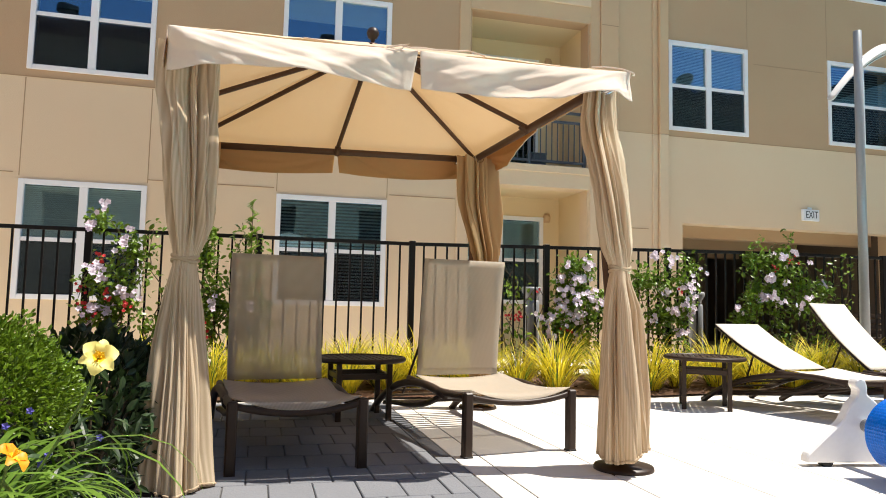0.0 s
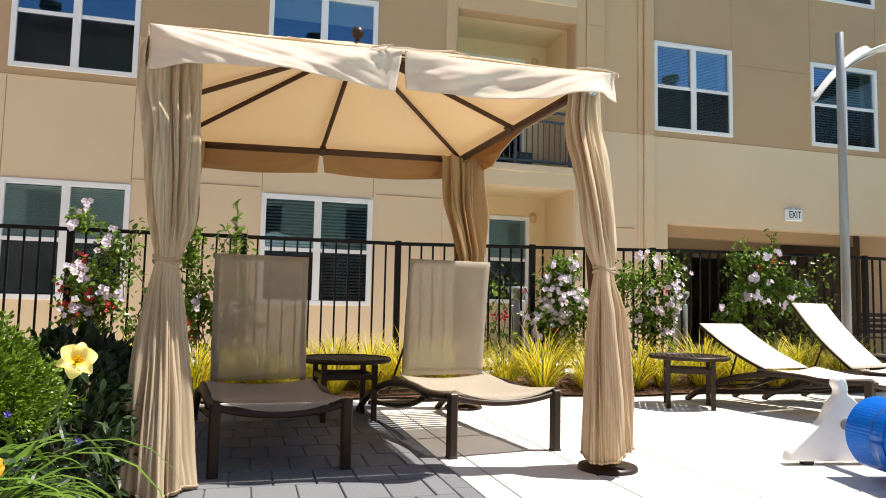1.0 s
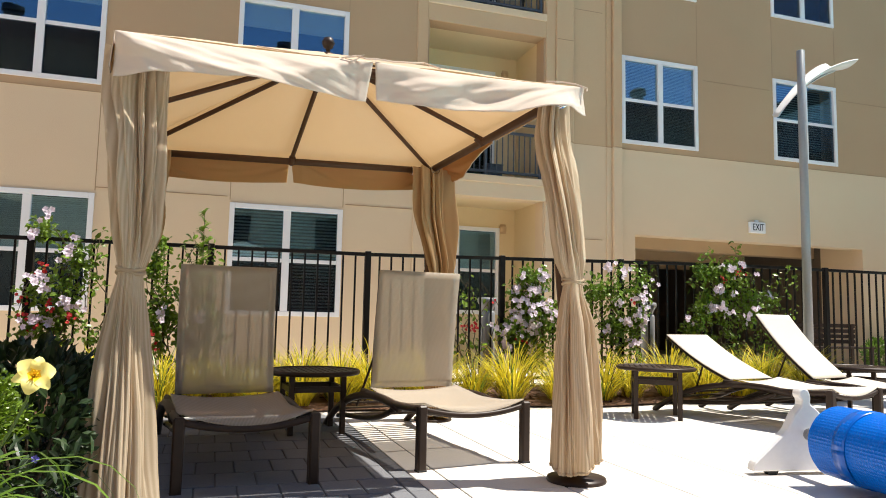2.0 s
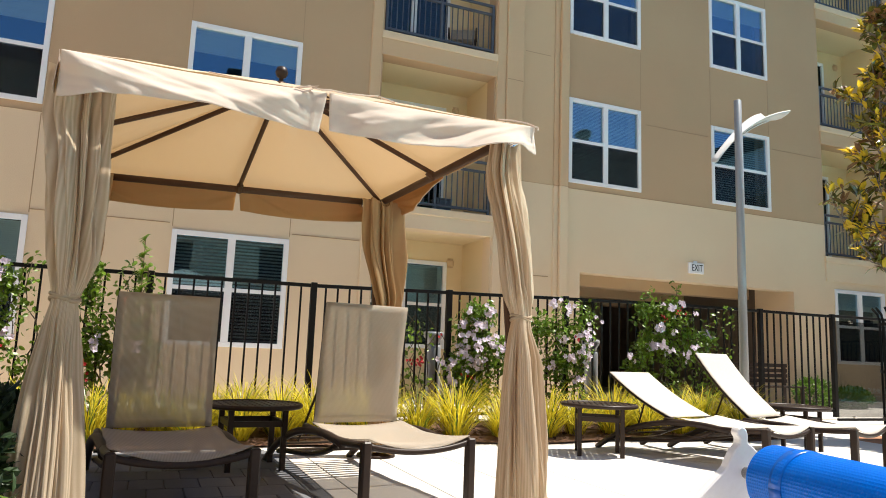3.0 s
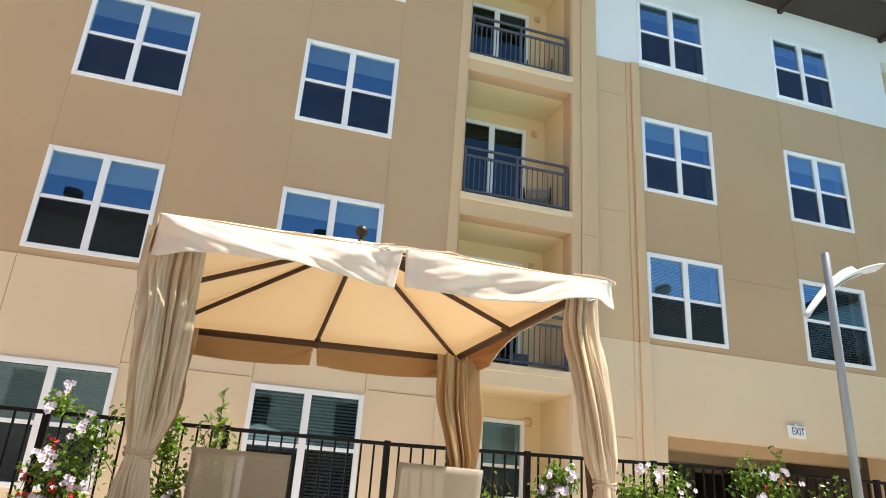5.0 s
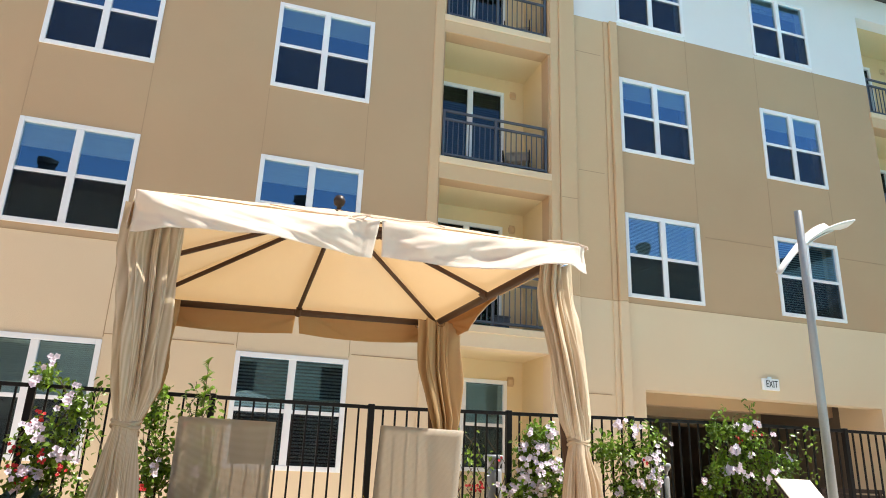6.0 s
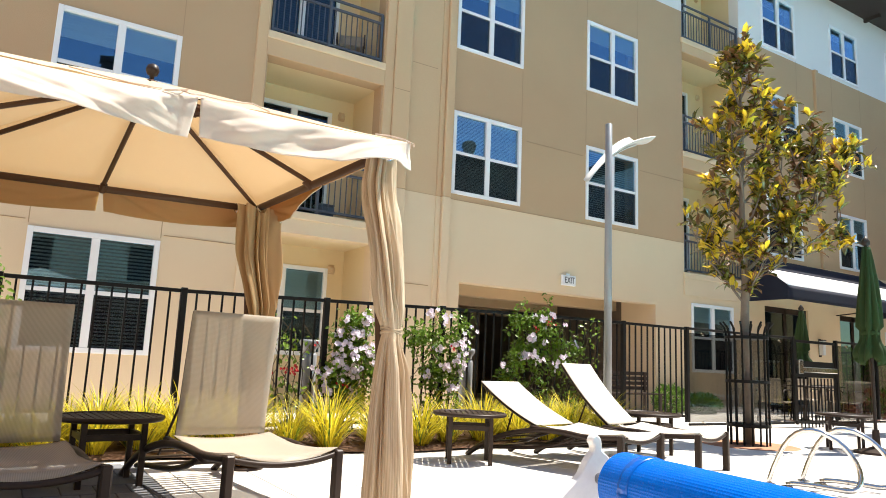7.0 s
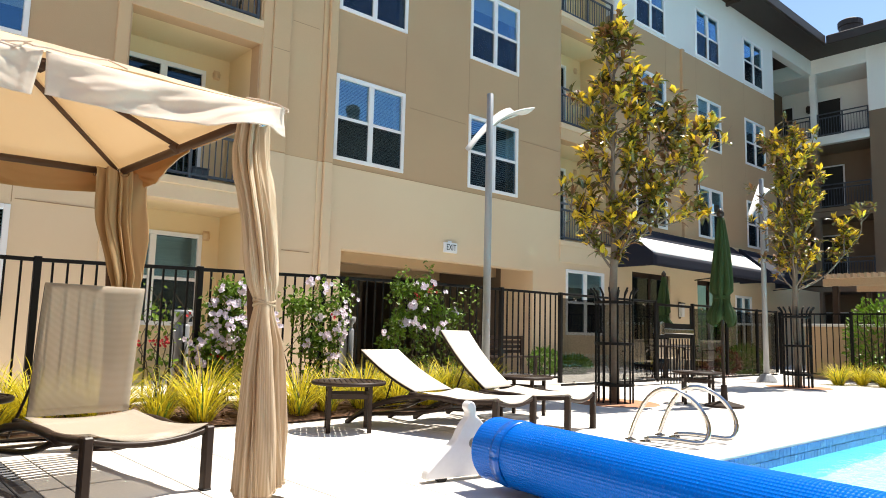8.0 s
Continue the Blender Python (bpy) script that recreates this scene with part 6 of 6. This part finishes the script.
def daylily(x, y, seed, n, ln, label):
    rng = random.Random(seed)
    dl = thing("daylily_plant", pose(x, y, 0.03), label, "plant", "daylilies")
    bl = []
    for k in range(n):
        a = rng.uniform(0, 6.28)
        bl.append(((0.05 * math.cos(a), 0.05 * math.sin(a), 0), a, ln * rng.uniform(0.7, 1.15), 0.02 * rng.uniform(0.8, 1.2), rng.uniform(0.02, 0.3), rng.uniform(2.4, 3.6), 0))
    fo = new("leaves", blade_mesh("leaves", bl, [LEAF_STRAP]))
    fo.parent = dl
    return dl


def lily_flower(dl, base, head, mat, size, facing):
    bm = bmesh.new()
    tube(bm, bezier(base, Vector(base) + Vector((0, 0, 0.2)), Vector(head) - Vector((0, 0, 0.15)), head, 8), 0.004, 6)
    part("flower_stem", bm, LEAF_STRAP, dl)
    n0 = Vector(facing).normalized()
    u = n0.cross(Vector((0, 0, 1))).normalized()
    w = n0.cross(u)
    rows_all = bmesh.new()
    for j in range(6):
        a = j * math.pi / 3 + 0.25
        d = u * math.cos(a) + w * math.sin(a)
        s = n0.cross(d)
        wid = 0.42 if j % 2 else 0.28
        grid = []
        for i in range(8):
            t = i / 7
            c = Vector(head) + d * size * (t * 0.95) + n0 * size * (0.42 * math.sin(t * 2.6))
            ww = size * wid * math.sin(math.pi * (0.08 + 0.88 * t)) + 0.002
            grid.append([rows_all.verts.new(c + s * ww * q - n0 * (abs(q) * -0.12 * size * math.sin(math.pi * t)) + n0 * (0.03 * size * math.sin(9 * t + j) * q)) for q in (-1, -0.5, 0, 0.5, 1)])
        for i in range(7):
            for q in range(4):
                f = rows_all.faces.new((grid[i][q], grid[i][q + 1], grid[i + 1][q + 1], grid[i + 1][q]))
                f.smooth = True
                f.material_index = 1 if i < 2 else 0
    fl = part("flower", rows_all, [mat, PETAL_GOLD], dl, "open six-petalled lily flower")
    bm = bmesh.new()
    for j in range(6):
        a = j * 1.05
        tube(bm, [Vector(head) + n0 * 0.01, Vector(head) + n0 * size * 0.7 + (u * math.cos(a) + w * math.sin(a)) * size * 0.14], 0.0015, 4)
    part("stamens", bm, PETAL_GOLD, fl)


dl = daylily(-0.6, 2.25, 81, 70, 0.8, "daylily with strap leaves and one pale yellow flower")
lily_flower(dl, (0.04, 0.0, 0), (0.305, 0.05, 0.655), PETAL_YELLOW, 0.055, (0.3, -1.0, 0.35))
dl = daylily(-0.68, 2.02, 82, 64, 0.76, "daylily with strap leaves and an orange bud")
lily_flower(dl, (0.02, 0.0, 0), (0.285, -0.07, 0.455), PETAL_ORANGE, 0.045, (0.8, -0.1, 0.9))
daylily(-0.75, 2.75, 83, 44, 0.6, "daylily with arching strap leaves")
daylily(-0.6, 2.7, 84, 30, 0.45, "daylily with arching strap leaves by the curtain")
daylily(-0.95, 2.35, 85, 50, 0.78, "daylily with arching strap leaves in the garden bed")
rv = random.Random(19)
vio = thing("violet_flowers", pose(-0.62, 2.62, 0.0), "low plant with small violet flowers", "flowers")
lv, fl = [], []
for k in range(500):
    p = Vector((rv.uniform(-0.35, 0.4), rv.uniform(-0.25, 0.3), rv.uniform(0.05, 0.42)))
    lv.append((p, rvec(rv) + Vector((0, 0, 0.3)), rvec(rv) + Vector((0, 0, 1)), 0.07, 0.02, 0.006, 0))
for k in range(9):
    p = Vector((rv.uniform(-0.35, 0.4), rv.uniform(-0.3, 0.1), rv.uniform(0.34, 0.5)))
    for j in range(5):
        a = j * 1.257
        fl.append((p, (math.cos(a), -0.5, math.sin(a)), (0, -1, 0.4), 0.014, 0.011, 0.002, 0))
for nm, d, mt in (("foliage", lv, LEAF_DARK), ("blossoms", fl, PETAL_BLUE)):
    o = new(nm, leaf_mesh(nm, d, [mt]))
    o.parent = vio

# ---------------- pavers, last ----------------
deck = thing("deck_paving", Matrix(), "pale concrete deck slabs beside the cabana pavers", "paving", kind="structure")
part("joint_bed", B(1.21, 2.4, -0.01, 4.13, 6.2, 0.001), JOINT_SAND, deck)
part("joint_bed", B(4.131, 3.48, -0.01, 6.88, 6.2, 0.001), JOINT_SAND, deck)
slab = finish("slab", B(0.004, 0.004, 0.0, 0.546, 0.536, 0.007, 0.003), CONCRETE)
strip = finish("slab", B(0.004, 0.004, 0.0, 0.156, 0.536, 0.007, 0.003), CONCRETE)
for i in range(7):
    yy = 2.4 + 0.54 * i + 0.01
    shared("slab", strip, deck, pose(1.212, yy, 0.0))
    for j in range(10 if yy > 3.2 else 5):
        shared("slab", slab, deck, pose(1.372 + 0.55 * j, yy, 0.0))
paving = thing("paver_floor", Matrix(), "rectangular concrete pavers under the cabana", "paving", kind="structure")
PX0, PX1, PY0, PY1 = -0.5, 1.1, 1.75, 6.25
part("joint_bed", B(PX0, PY0, -0.01, PX1 + 0.1, PY1, 0.006), JOINT_SAND, paving)
pw, pl = 0.2, 0.3
pm = finish("paver", B(0.003, 0.005, 0.0, pw - 0.003, pl - 0.005, 0.016, 0.004), PAVER)
half = finish("paver", B(0.003, 0.005, 0.0, pw / 2 - 0.003, pl - 0.005, 0.016, 0.004), PAVER)
edge = finish("paver", B(0.003, 0.003, 0.0, 0.097, pw - 0.003, 0.016, 0.004), PAVER)
rp = random.Random(8)
for i in range(round((PY1 - PY0) / pl)):
    y = PY0 + i * pl
    shift = pw / 2 if i % 2 else 0.0
    for k in range(8 - (i % 2)):
        shared("paver", pm, paving, pose(PX0 + shift + k * pw, y, rp.uniform(-0.0015, 0.0015)))
    if i % 2:
        shared("paver", half, paving, pose(PX0, y, rp.uniform(-0.0015, 0.0015)))
        shared("paver", half, paving, pose(PX0 + shift + 7 * pw, y, rp.uniform(-0.0015, 0.0015)))
for k in range(round((PY1 - PY0) / pw)):
    shared("paver", edge, paving, pose(PX1 + 0.0, PY0 + k * pw, rp.uniform(-0.001, 0.001)))
